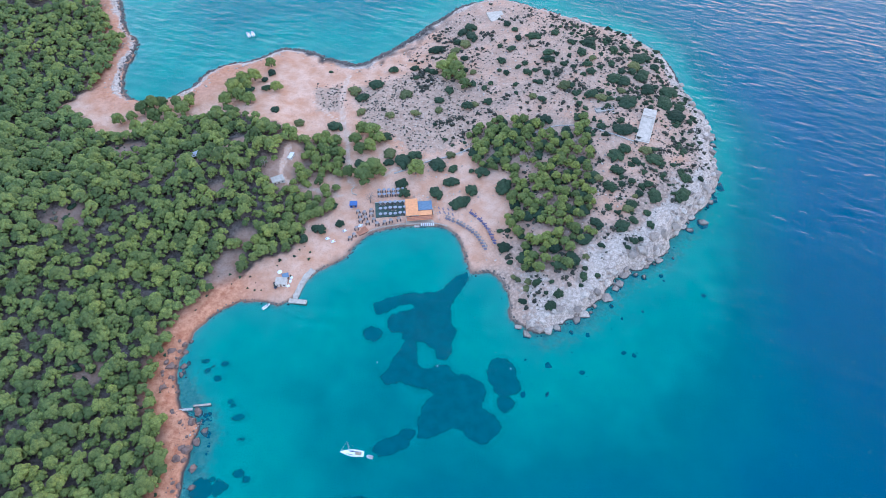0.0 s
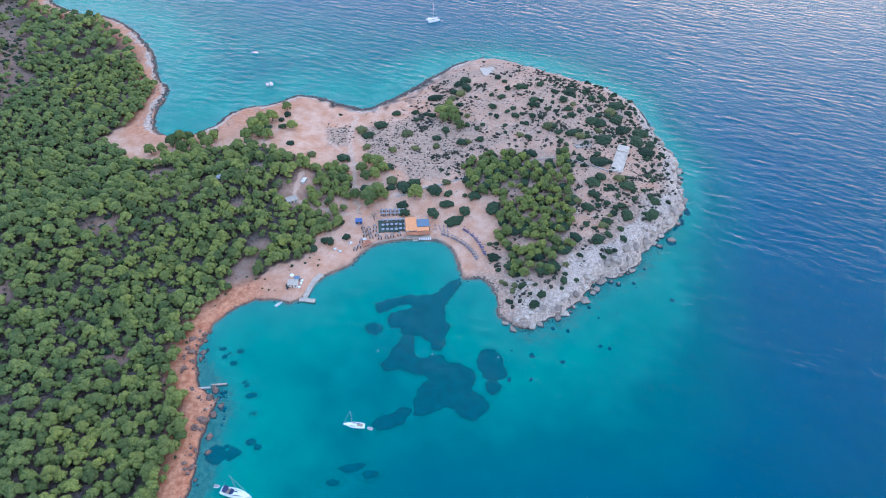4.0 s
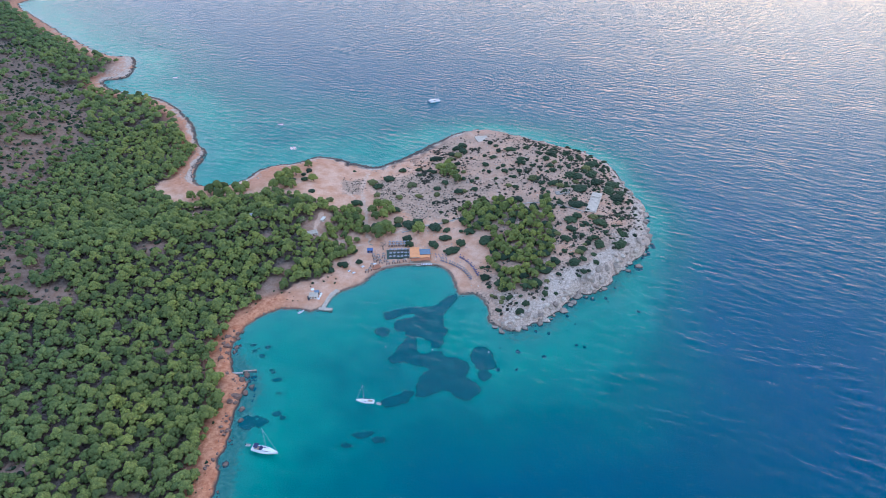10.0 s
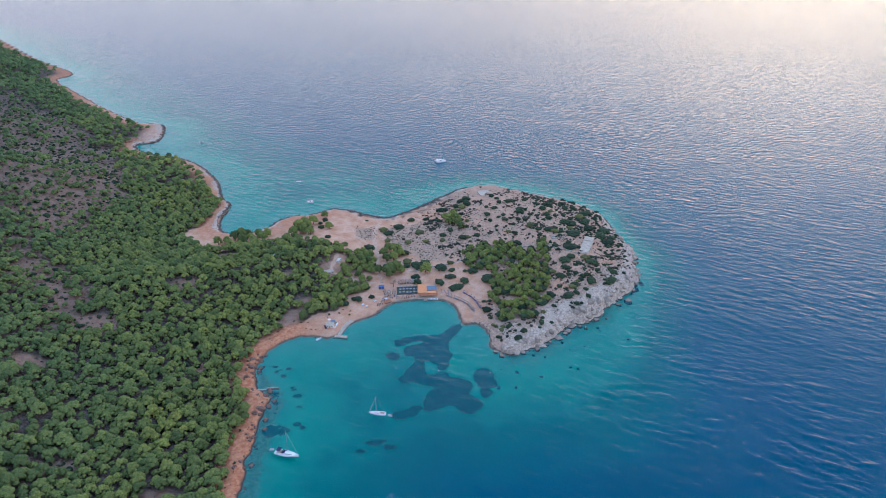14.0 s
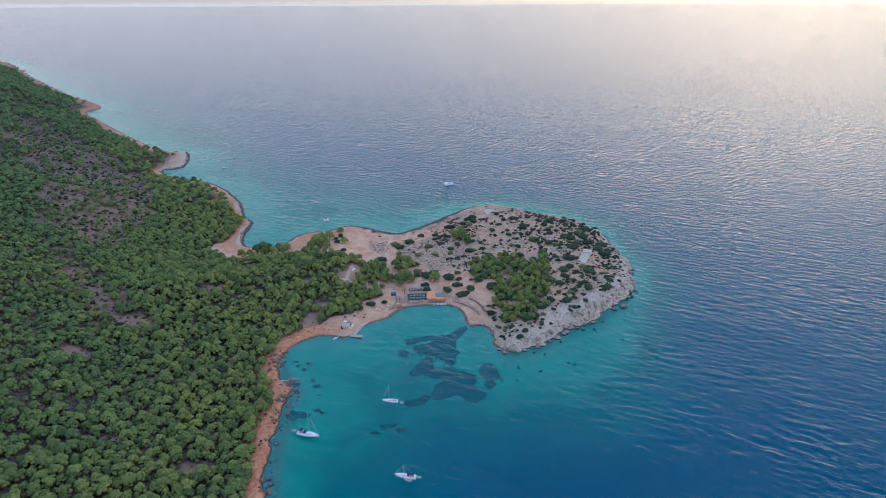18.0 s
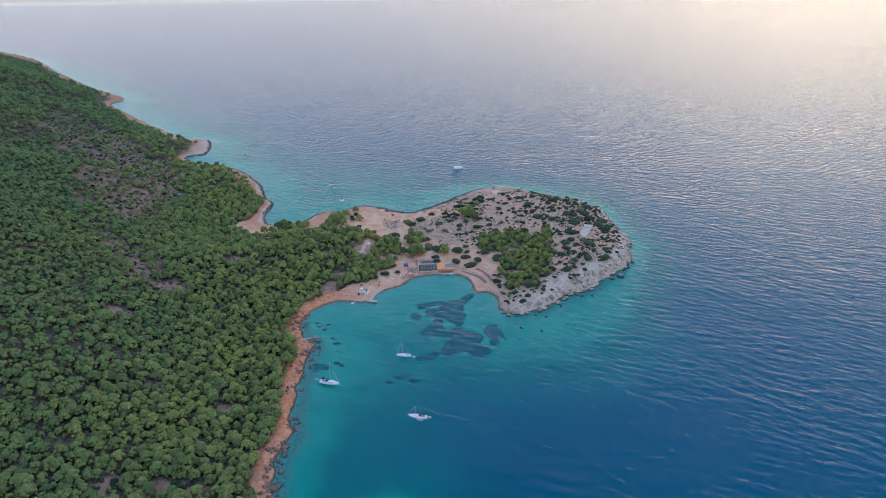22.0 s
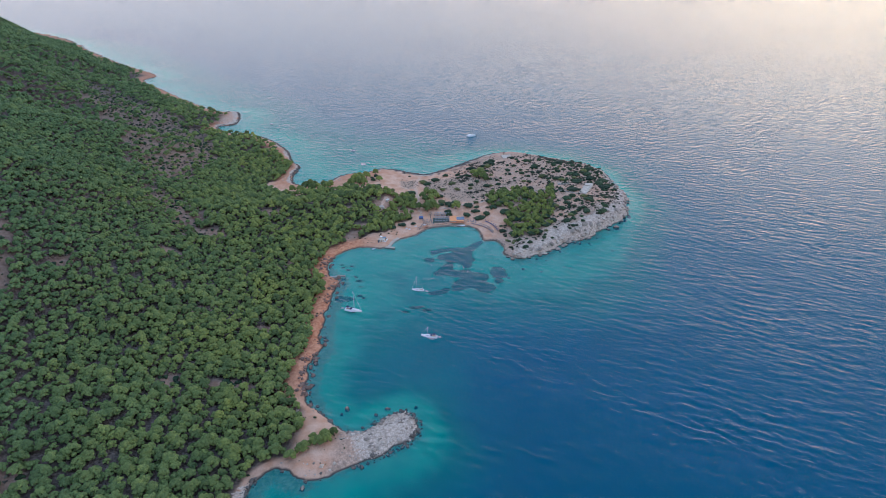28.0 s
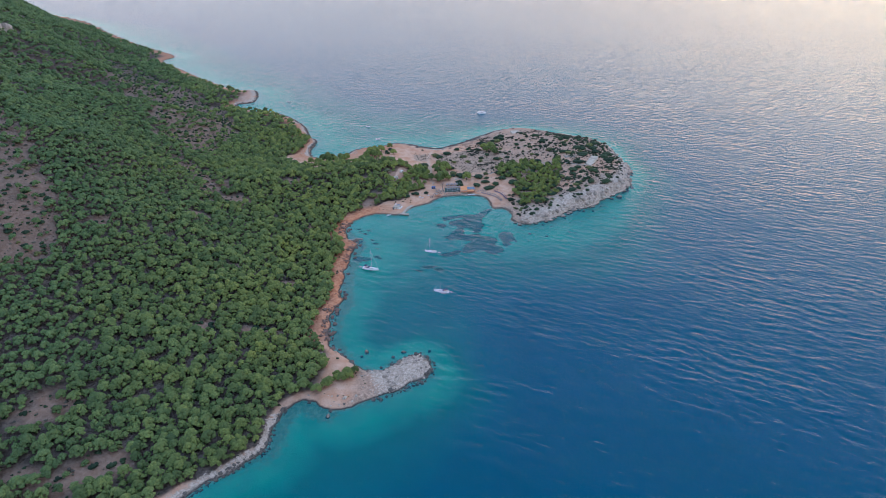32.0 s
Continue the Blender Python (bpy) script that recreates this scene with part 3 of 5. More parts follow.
OPEN_SLOPES = [
    [(-720, 764), (-594, 692), (-493, 580), (-391, 456), (-313, 314), (-300, 262), (-307, 205), (-306, 142), (-333, 105), (-370, 173), (-415, 247), (-529, 407)],
    [(-470, 40), (-417, 5), (-383, -31), (-345, -100), (-320, -160), (-340, -230), (-480, -200), (-520, -40)],
    [(-315, 74), (-278, 88), (-249, 34), (-264, -9)]]
CLEARINGS = [(-362, 530, 30, 52, 0.2), (-660, 925, 34, 80, 0.5), (-860, 1190, 30, 130, 0.6), (-238, 4, 24, 12, 0.4), (-150, -140, 8, 6, 0), (-206, -124, 13, 6, 0.3), (-199, -211, 6, 12, 0), (-163, -208, 14, 5, 0),
             (-225, -340, 26, 12, 0.5), (-255, -45, 10, 7, 0), (-78, 90, 10, 13, 0.3), (-71, 106, 7, 15, -0.3), (-96, 45, 11, 7, 0.4), (-102, 30, 7, 13, -0.5), (-175, 128, 15, 7, 0.1), (-130, 110, 9, 7, 0), (-56, 84, 12, 7, 0.2), (-112, 80, 9, 5, 0.5), (-148, 92, 7, 5, 0), (-105, 118, 12, 5, 0.2), (-188, 60, 10, 7, 0.6), (-160, -30, 9, 6, 0), (-262, -300, 22, 12, 0.6), (-250, -345, 16, 10, 0),
             (87, 48, 6, 4, 0), (84, 85, 7, 5, 0.4), (70, 30, 7, 3, 0), (-320, 90, 14, 8, 0.5), (-305, -110, 12, 6, 1.0), (-270, 60, 9, 5, 0)]


def within(x, y, outline):
    """Whether places lie inside an outline."""
    x, y, hit = np.asarray(x, float), np.asarray(y, float), np.zeros(np.shape(x), bool)
    for (ax, ay), (bx, by) in zip(outline, outline[1:] + outline[:1]):
        if ay != by:
            hit ^= ((ay > y) != (by > y)) & (x < (bx - ax) * (y - ay) / (by - ay) + ax)
    return hit


WOOD = [(-150, 700), (-180, 300), (-206, 206)] + WOOD_EDGE + [(-95, -60), (-60, -440), (-2600, -1600), (-2600, 2700)]


def pines_grow(x, y, d):
    """How thick the pine wood stands, 0 to 1."""
    u, v = x + 3 * ripple(x, y, 9, 21), y + 3 * ripple(x, y, 9, 24)
    main = within(u, v, WOOD) * ease(d + 4 * ripple(x, y, 11, 22) - 4 * ease(-y, 20, 40) * (1 - ease(-y, 215, 240)) - 7 * ease(y, 150, 220) - 4 * ease(y, 350, 500), 3.5, 6.5) * (1 - (0.95 - 0.10 * ease(-x, 270, 300)) * clearings(x, y)) * (1 - ease(x, -112, -104) * ease(-y, 222, 228))
    return np.maximum(main, within(u, v, GROVE) * (1 - clearings(x, y)) * (0.8 + 0.3 * ripple(x, y, 8, 25)))


def beside(x, y, line):
    """Metres to an open line, worked out close to it only."""
    away = np.full(x.shape, 99.0)
    near = (x > line[:, 0].min() - 6) & (x < line[:, 0].max() + 6) & (y > line[:, 1].min() - 6) & (y < line[:, 1].max() + 6)
    p = np.stack([x[near], y[near]], 1)
    best = np.full(len(p), 1e9)
    for q, r in zip(line[:-1], line[1:]):
        u = np.clip(((p - q) @ (r - q)) / max((r - q) @ (r - q), 1e-9), 0, 1)
        best = np.minimum(best, ((p - q - u[:, None] * (r - q)) ** 2).sum(1))
    away[near] = np.sqrt(best)
    return away


HEATH_WEST = [(-61, 184), (-39, 184), (-41, 153), (-58, 155)]
HEATH_EAST = [(-35, 180), (-3, 190), (22, 202), (47, 172), (44, 123), (24, 105), (0, 108), (-10, 126), (-28, 139)]
PATHS = [([(-36, 196), (-38, 189), (-41, 167), (-40, 143), (-37, 122), (-38, 96), (-34, 84)], 2.6), ([(-60, 166), (-50, 152), (-41, 143)], 1.4), ([(-15, 89), (-8, 95), (8, 100), (28, 102), (41, 106), (47, 111)], 1.8), ([(-73, 116), (-76, 100), (-75, 88), (-56, 81), (-42, 75)], 2.2)]

head = headland(X, Y)
wood = pines_grow(X, Y, D)
far = ease(np.hypot(X, Y), 700, 1000)
sets = {
    "wooded": np.clip(wood * (1 - 0.5 * head) + (far * 0.5 + (0.6 - 0.05 * ease(X, -220, -150)) * clearings(X, Y) * ease(-X, 55, 80) * (1 - ease(Y, 480, 520) * (1 - ease(D, 20, 40)))) * (1 - head), 0, 1),
    "stony": np.clip(head * (1 - np.exp(-(np.hypot((X - 20) / 40, (Y - 58) / 56) ** 4))) * ease(X + 9 * ripple(X, Y, 20, 31), -5, 45) * (0.55 + 0.45 * ripple(X, Y, 11, 32)) + bluff(X, Y) * (1 - ease(D, 16, 28)) + (1 - ease(D, 1, 7)) * (0.35 + 0.25 * head + 0.4 * ripple(X, Y, 9, 33)) * (1 - np.exp(-(np.hypot((X + 15) / 62, (Y - 32) / 40) ** 4)))
                     + ease(-X, 350, 380) * 0.5 + 0.15 * (1 - head) * ease(-X, 270, 300) * clearings(X, Y) + 0.8 * ease(X + 90, 0, 10) * ease(-Y, 225, 232), 0, 1),
    "red": np.clip((1 - head) * (1 - ease(D, 8, 20)) * ease(-X, 70, 95) * (1 - ease(Y, 40, 90)) * (1.0 + 0.35 * ripple(X, Y, 25, 34)) * (1 - ease(-Y, 205, 235)) + 0.6 * (1 - head) * (1 - ease(D, 14, 30)) * ease(Y, 150, 190), 0, 1),
    "limestone": np.clip(0.8 * ease(D, 0.5, 2.5) * (1 - ease(D + 3 * ripple(X, Y, 12, 71), 3.5, 9)) * ease(Y + 0.2 * X, 120, 165) * (1 - ease(Y, 700, 800)) + 0.9 * bluff(X, Y) * (1 - ease(D + 5 * ripple(X, Y, 14, 72), 8, 22))
                         + 0.8 * ease(X, 150, 180) * (1 - ease(D, 6, 16)) + 0.9 * ease(X + 0.4 * Y, -190, -168) * ease(-Y, 228, 236) * ease(X, -110, -95) + 0.75 * ease(-Y, 280, 300) * (1 - ease(D, 3, 8)) + 0.12 * head * ease(X, 30, 80) + 0.5 * ease(X, -385, -365) * ease(Y, 470, 490) * (1 - ease(Y, 590, 620)) * ease(D, 0, 2), 0, 1),
    "heath": np.clip(0.9 * ease(from_shore(X, Y, np.array(HEATH_WEST, float)), -3, 4) + 0.9 * ease(from_shore(X, Y, np.array(HEATH_EAST, float)), -8, 10) + 0.40 * head * ease(X, 30, 60) * ease(D, 8, 20) * (1 - ease(-Y, -95, -60)), 0, 1),
    "path": np.maximum.reduce([1 - ease(beside(X, Y, rounded(line, 4.0)), wide * 0.4, wide) for line, wide in PATHS]),
    "shoal": np.clip((1 - ease(-D, 4, 15)) * ease(-X, 85, 100) * ease(-Y, 20, 45) * (1 - ease(-Y, 300, 360)) + (1 - ease(-D, 2, 18)) * ease(X, 45, 60) * (1 - ease(Y, 20, 60)) * 0.6 + 0.5 * (1 - ease(-D, 2, 9)) * ease(X + 90, 0, 10) * ease(-Y, 225, 235), 0, 1),
    "rocky": np.clip(ease(Y + X * 0.2, 120, 170) + bluff(X, Y) + ease(-Y, 20, 40), 0.65, 1),
}
for key, values in sets.items():
    layer = ground.data.attributes.new(key, "FLOAT", "POINT")
    layer.data.foreach_set("value", np.ascontiguousarray(values, np.float32).ravel())

wx, wy = steps((-4800, -800, 500), (-800, 800, 100), (800, 4801, 500)), steps((-2400, -600, 300), (-600, 1400, 100), (1400, 4901, 500))
A, B = np.meshgrid(wx, wy)
idx = np.arange(A.size).reshape(A.shape)
quads = np.stack([idx[:-1, :-1], idx[:-1, 1:], idx[1:, 1:], idx[1:, :-1]], -1).reshape(-1, 4)
tagged(joined("water", np.stack([A, B, 0 * A], -1).reshape(-1, 3), quads, WATER), "clear turquoise to deep blue rippled sea", "sea", kind="structure")

# ---- trees and shrubs ----
def ball(level):
    bm = bmesh.new()
    bmesh.ops.create_icosphere(bm, subdivisions=level, radius=1)
    bm.verts.index_update()
    v = np.array([q.co[:] for q in bm.verts])
    f = np.array([[q.index for q in p.verts] for p in bm.faces])
    bm.free()
    return v, f


def ico():
    """The plain ball of twenty faces."""
    g, bm = 1.618, bmesh.new()
    for a in (-1, 1):
        for b in (-g, g):
            for p in ((0, a, b), (a, b, 0), (b, 0, a)):
                bm.verts.new(Vector(p).normalized())
    bmesh.ops.convex_hull(bm, input=bm.verts[:])
    bm.verts.index_update()
    v = np.array([q.co[:] for q in bm.verts])
    f = np.array([[q.index for q in p.verts] for p in bm.faces])
    bm.free()
    return v, f


BALL = {0: ico(), 1: ball(1), 2: ball(2)}


def clumps(rng, level, centres, radii, flat=0.75, rough=0.22, low=-0.45):
    """Uneven lumps of foliage, as arrays of points and triangles."""
    v, f = BALL[level]
    f = f[v[f][..., 2].mean(1) > low]
    c, r = np.asarray(centres), np.asarray(radii)
    p = v[None] * (1 + rough * (rng.rand(len(c), len(v), 1) * 2 - 1)) * r[:, None, None]
    p[..., 2] *= flat
    p = p + c[:, None]
    faces = f[None] + (np.arange(len(c)) * len(v))[:, None, None]
    return p.reshape(-1, 3), faces.reshape(-1, 3)


def pine_crown(rng, level, count, fill=1.0, low=-0.45):
    """A rounded pine crown about 2 m in radius round the origin: lumps over a dome, darker and smaller towards the rim."""
    a = np.arange(count) * 2.4 + rng.rand(count) * 0.8
    q = np.sqrt((np.arange(count) + 0.5 * rng.rand(count)) / count)
    c = np.stack([np.cos(a) * q * 1.5, np.sin(a) * q * 1.5, 1.1 + np.sqrt(1.02 - q**2) * 2.2 + (rng.rand(count) - 0.5) * 0.55], 1)
    c[:, :2] += (rng.rand(2) - 0.5) * 0.7 * np.sqrt(1 - q**2)[:, None]
    return clumps(rng, level, c, fill * (0.8 + 0.45 * rng.rand(count)), 0.9, 0.16, low)


def sprays(rng, v, count, size):
    """Small three-cornered sprays of needles that stand out from a crown's points."""
    at = v[rng.randint(len(v), size=count)]
    out = at - (0, 0, v[:, 2].mean())
    p = at[:, None] + out[:, None] * 0.06 + (rng.rand(count, 3, 3) - 0.5) * size
    return p.reshape(-1, 3), np.arange(count * 3).reshape(-1, 3)


def both(a, b):
    return np.concatenate([a[0], b[0]]), np.concatenate([a[1], b[1] + len(a[0])])


def scatter(rng, x0, x1, y0, y1, gap):
    """Places on an uneven grid."""
    gx, gy = np.meshgrid(np.arange(x0, x1, gap), np.arange(y0, y1, gap * 0.87))
    gx = gx + (np.arange(gx.shape[0]) % 2)[:, None] * gap / 2
    return np.stack([gx.ravel(), gy.ravel()], 1) + (rng.rand(gx.size, 2) - 0.5) * gap * 0.95


def stand(name, rng, spots, ground_z, size, kinds, mat, label, category, smooth=True):
    """Many plants or stones as one mesh: each a turned, scaled copy of one of the kinds."""
    vs, fs, tones, n = [], [], [], 0
    pick, turn = rng.randint(len(kinds), size=len(spots)), rng.rand(len(spots)) * 6.283
    for k, (v, f) in enumerate(kinds):
        m = np.where(pick == k)[0]
        if not len(m):
            continue
        c, s, g = np.cos(turn[m])[:, None], np.sin(turn[m])[:, None], size[m][:, None]
        p = np.stack([(v[:, 0] * c - v[:, 1] * s) * g + spots[m, :1], (v[:, 0] * s + v[:, 1] * c) * g + spots[m, 1:], v[:, 2] * g * (0.8 + 0.4 * rng.rand(len(m), 1)) + ground_z[m][:, None]], -1)
        vs.append(p.reshape(-1, 3))
        fs.append((f[None] + (np.arange(len(m)) * len(v))[:, None, None] + n).reshape(-1, 3))
        tones.append(np.repeat(rng.rand(len(m)), len(v)))
        n += p.shape[0] * p.shape[1]
    ob = joined(name, np.concatenate(vs), np.concatenate(fs), mat, smooth)
    ob.data.attributes.new("tone", "FLOAT", "POINT").data.foreach_set("value", np.concatenate(tones).astype(np.float32))
    return tagged(ob, label, category, kind="stuff")


def hung(ob, parent):
    ob.parent = parent
    return ob


def trunk_mesh(rng, tall):
    """A tapered, slightly bent trunk with five limbs."""
    bm = bmesh.new()
    lean = Vector((rng.rand() - 0.5, rng.rand() - 0.5, 0)) * 0.7

    def limb(a, b, r0, r1, sides):
        a, b = Vector(a), Vector(b)
        turn = (b - a).to_track_quat("Z", "Y").to_matrix().to_4x4()
        bmesh.ops.create_cone(bm, cap_ends=True, segments=sides, radius1=r0, radius2=r1, depth=(b - a).length, matrix=Matrix.Translation((a + b) / 2) @ turn)

    mid = lean * 0.5 + Vector((0, 0, tall * 0.5))
    top = lean + Vector((0, 0, tall))
    limb((0, 0, -0.6), mid, 0.24, 0.18, 7)
    limb(mid, top, 0.18, 0.08, 6)
    for n in range(5):
        a = n * 1.257 + rng.rand()
        limb(mid.lerp(top, 0.25 + 0.15 * n), top + Vector((math.cos(a) * 1.2, math.sin(a) * 1.2, 0.2 * n - 0.3)), 0.08, 0.03, 5)
    me = bpy.data.meshes.new("trunk")
    bm.to_mesh(me)
    bm.free()
    me.materials.append(BARK)
    return me


rng = np.random.RandomState(7)
NEAR = scatter(rng, -480, -30, -400, 300, 4.75)
FAR = scatter(rng, -1400, -230, 300, 1600, 9.6)
GROVE_SPOTS = scatter(rng, 36, 122, 0, 134, 5.1)


def grown(spots):
    d = from_shore(spots[:, 0], spots[:, 1])
    keep = (d > 6) & (d < 400) & (rng.rand(len(spots)) < pines_grow(spots[:, 0], spots[:, 1], d) * 0.97)
    return spots[keep], d[keep]


near, near_d = grown(NEAR)
by_bay = (near[:, 0] > -74) & (near[:, 1] > 20)
single, single_d = near[by_bay], near_d[by_bay]
grove, _ = grown(GROVE_SPOTS)
kinds_near = [pine_crown(rng, 0, n, 0.74, -0.25) for n in (13, 15, 17, 14, 16, 18, 12, 15, 20)]
kinds_far = [pine_crown(rng, 0, n, 0.95, -0.2) for n in (6, 7, 8, 7, 6, 8)]
high = near[:, 0] < -270
wood = near[high]
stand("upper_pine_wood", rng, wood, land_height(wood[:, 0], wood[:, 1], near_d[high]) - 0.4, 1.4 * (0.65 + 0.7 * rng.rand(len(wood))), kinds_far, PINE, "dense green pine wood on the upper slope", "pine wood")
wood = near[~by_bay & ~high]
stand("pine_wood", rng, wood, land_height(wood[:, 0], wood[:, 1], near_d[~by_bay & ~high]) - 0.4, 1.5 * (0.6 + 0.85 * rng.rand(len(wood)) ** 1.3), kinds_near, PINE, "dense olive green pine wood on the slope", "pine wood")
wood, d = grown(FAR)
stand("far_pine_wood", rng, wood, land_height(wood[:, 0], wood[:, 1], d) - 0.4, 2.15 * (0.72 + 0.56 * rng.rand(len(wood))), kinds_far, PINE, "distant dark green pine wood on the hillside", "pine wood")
FAR_WEST = scatter(rng, -720, -480, -150, 300, 8.5)
wood, d = grown(FAR_WEST)
stand("hill_pine_wood", rng, wood, land_height(wood[:, 0], wood[:, 1], d) - 0.4, 1.95 * (0.72 + 0.56 * rng.rand(len(wood))), kinds_far, PINE, "green pine wood high on the hill", "pine wood")

# pines that stand singly or at the edge, each with trunk and crown
makers = []
for n in range(6):
    ob = tagged(new("pine_tree"), "broad-crowned olive green pine on dry earth", "tree", "pines of the headland and the bay")
    v = both(c := pine_crown(rng, 1, 26, 0.66, -0.3), sprays(rng, c[0], 300, 0.4))
    hung(new("trunk", trunk_mesh(rng, 1.9)), ob)
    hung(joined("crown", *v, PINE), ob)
    makers.append(ob)
spots = [tuple(p) for p in PINES + PINES_BAY + PINES_SPIT] + [tuple(p) for p in single] + [tuple(p) for p in grove]
zs = height([p[0] for p in spots], [p[1] for p in spots])
for n, ((x, y), z) in enumerate(zip(spots, zs)):
    big = 2.5 if n < len(PINES) else 1.5 if n < len(spots) - len(grove) else 1.4
    s = big * (0.75 + 0.5 * rng.rand())
    m = pose(x, y, z - 0.1, 0, 0, rng.rand() * 360) @ Matrix.Diagonal((s, s, s * (0.8 + 0.25 * rng.rand()), 1))
    if n < len(makers):
        makers[n].matrix_basis = m
    else:
        source = makers[rng.randint(len(makers))]
        made = copy_thing(source, Matrix.Identity(4))
        made.matrix_basis = m


# shrubs
def shrub_kind(rng, count):
    a, q = np.arange(count) * 2.4 + rng.rand(count) * 0.9, np.sqrt((np.arange(count) + rng.rand(count)) / count)
    out = 0.62 + 0.22 * np.sin(a * 2 + rng.rand() * 6) * rng.rand()
    c = np.stack([np.cos(a) * q * out, np.sin(a) * q * out, 0.10 + 0.48 * np.sqrt(1.02 - q**2) + 0.1 * rng.rand(count)], 1)
    body = clumps(rng, 1, c, 0.2 + 0.13 * rng.rand(count), 0.9, 0.16, -0.3)
    return both(body, sprays(rng, body[0], 160, 0.1))


def shrubs(name, places, mat, label, group):
    kinds = [joined(name, *shrub_kind(rng, n), mat) for n in (26, 30, 34, 28, 32, 24)]
    z = height([p[0] for p in places], [p[1] for p in places])
    for n, ((x, y, r), h) in enumerate(zip(places, z)):
        ob = kinds[n] if n < len(kinds) else kinds[n % len(kinds)].copy()
        if n >= len(kinds):
            scene.collection.objects.link(ob)
        ob.matrix_basis = pose(x, y, h - 0.05, 0, 0, rng.rand() * 360) @ Matrix.Diagonal((r * 1.2, r * (0.95 + 0.3 * rng.rand()), (0.5 + 0.72 * min(r, 4.5)) * (0.85 + 0.3 * rng.rand()), 1))
        tagged(ob, label, "shrub", group)


inner = [(x, y, 2.2 + 2.4 * rng.rand()) for x, y in scatter(rng, 45, 118, 0, 128, 11.5) if within(x, y, GROVE)]
shrubs("shrub", SHRUBS_ALL + inner, SHRUB, "low dark green rounded shrub on stony ground", "dark shrubs of the headland")
shrubs("golden_shrub", GOLDEN, GOLD, "yellow-green bushy shrub on stony ground", "yellow-green shrubs of the headland")

# small scrub, too many to count
tuft = [clumps(rng, 1, [(0, 0, 0.25), (0.45, 0.1, 0.15), (-0.3, 0.35, 0.15)], [0.55, 0.4, 0.4], 0.7, 0.3) for _ in range(4)]
spots = scatter(rng, -64, 200, -30, 290, 2.7)
spots = spots + 3.2 * np.stack([ripple(spots[:, 0], spots[:, 1], 7, 45), ripple(spots[:, 0], spots[:, 1], 7, 46)], 1)
d = from_shore(spots[:, 0], spots[:, 1])
z = land_height(spots[:, 0], spots[:, 1], d)
thick = headland(spots[:, 0], spots[:, 1]) * ease(d, 6, 16) * ease(spots[:, 0], -30, 30) * (0.35 + 0.65 * ease(ripple(spots[:, 0], spots[:, 1], 22, 41), -0.3, 0.6) + 0.5 * ease(spots[:, 0], 110, 150))
bare = np.hypot((spots[:, 0] - 15) / 45, (spots[:, 1] - 70) / 38) < 1
keep = (rng.rand(len(spots)) < thick * 1.5 * ease(ripple(spots[:, 0], spots[:, 1], 9, 47), -0.35, 0.5)) & ~bare
stand("low_scrub", rng, spots[keep], z[keep], 0.45 + 2.1 * rng.rand(keep.sum()) ** 2.4, tuft, HEATHER, "small dark tufts of scrub among stones", "scrub")
on_heath = np.maximum(ease(from_shore(spots[:, 0], spots[:, 1], np.array(HEATH_WEST, float)), -3, 3), ease(from_shore(spots[:, 0], spots[:, 1], np.array(HEATH_EAST, float)), -6, 8))
dry = (rng.rand(len(spots)) < np.maximum(thick * 0.4, 0.85 * on_heath)) & ~bare
stand("dry_tufts", rng, spots[dry] + 1.7, height(spots[dry, 0] + 1.7, spots[dry, 1] + 1.7), 0.4 + 0.8 * rng.rand(dry.sum()), tuft, SCRUB, "dry grey-brown tufts among stones", "scrub")
east = scatter(rng, 112, 196, 30, 235, 5.2)
d = from_shore(east[:, 0], east[:, 1])
keep = (d > 7) & (rng.rand(len(east)) < 0.25 + 0.5 * ease(ripple(east[:, 0], east[:, 1], 16, 49) + 0.5 * ease(east[:, 0], 140, 175), -0.1, 0.5)) & (np.hypot((east[:, 0] - 150) / 12, (east[:, 1] - 103) / 20) > 1)
stand("east_scrub", rng, east[keep], land_height(east[keep, 0], east[keep, 1], d[keep]), 1.1 + 2.6 * rng.rand(keep.sum()) ** 1.5, tuft, SHRUB, "dark green scrub along the eastern height", "scrub")
# scrub in the open patches of the slope
spots = scatter(rng, -700, -120, -380, 760, 5.0)
d = from_shore(spots[:, 0], spots[:, 1])
keep = (d > 8) & (rng.rand(len(spots)) < clearings(spots[:, 0], spots[:, 1]) * (0.85 + 0.5 * ripple(spots[:, 0], spots[:, 1], 25, 44)))
keep &= ~((d < 40) & (spots[:, 1] > 470))
kind = rng.rand(len(spots))
for name, low, high, mat, label in (("slope_scrub", 0, 0.45, SHRUB, "dark scrub on the bare slope"), ("dry_slope_scrub", 0.45, 0.88, SCRUB, "grey-brown dry scrub on the bare slope"), ("golden_slope_scrub", 0.88, 1, GOLD, "yellow-green bushes on the bare slope")):
    some = keep & (kind >= low) & (kind < high)
    stand(name, rng, spots[some], land_height(spots[some, 0], spots[some, 1], d[some]), (1.0 if mat != SCRUB else 0.7) + (3.2 if mat != SCRUB else 1.6) * rng.rand(some.sum()) ** 1.6, tuft, mat, label, "scrub")
# scrub on the banks above the shore
spots = scatter(rng, -250, -60, -360, 60, 4.5)
d = from_shore(spots[:, 0], spots[:, 1])
keep = (d > 5) & (d < 20) & (rng.rand(len(spots)) < 0.3)
stand("bank_scrub", rng, spots[keep], land_height(spots[keep, 0], spots[keep, 1], d[keep]), 0.5 + 1.1 * rng.rand(keep.sum()) ** 2, tuft, SHRUB, "dark tufts of scrub on the red bank", "scrub")

# rocks
RED_ROCK = plain("red_brown_rock", (0.19, 0.115, 0.09), 0.95, 0, 0.45, 0.8)
stone = [clumps(rng, 0, [(0, 0, 0.2)], [1.0], 0.7, 0.42, -0.7) for _ in range(12)]


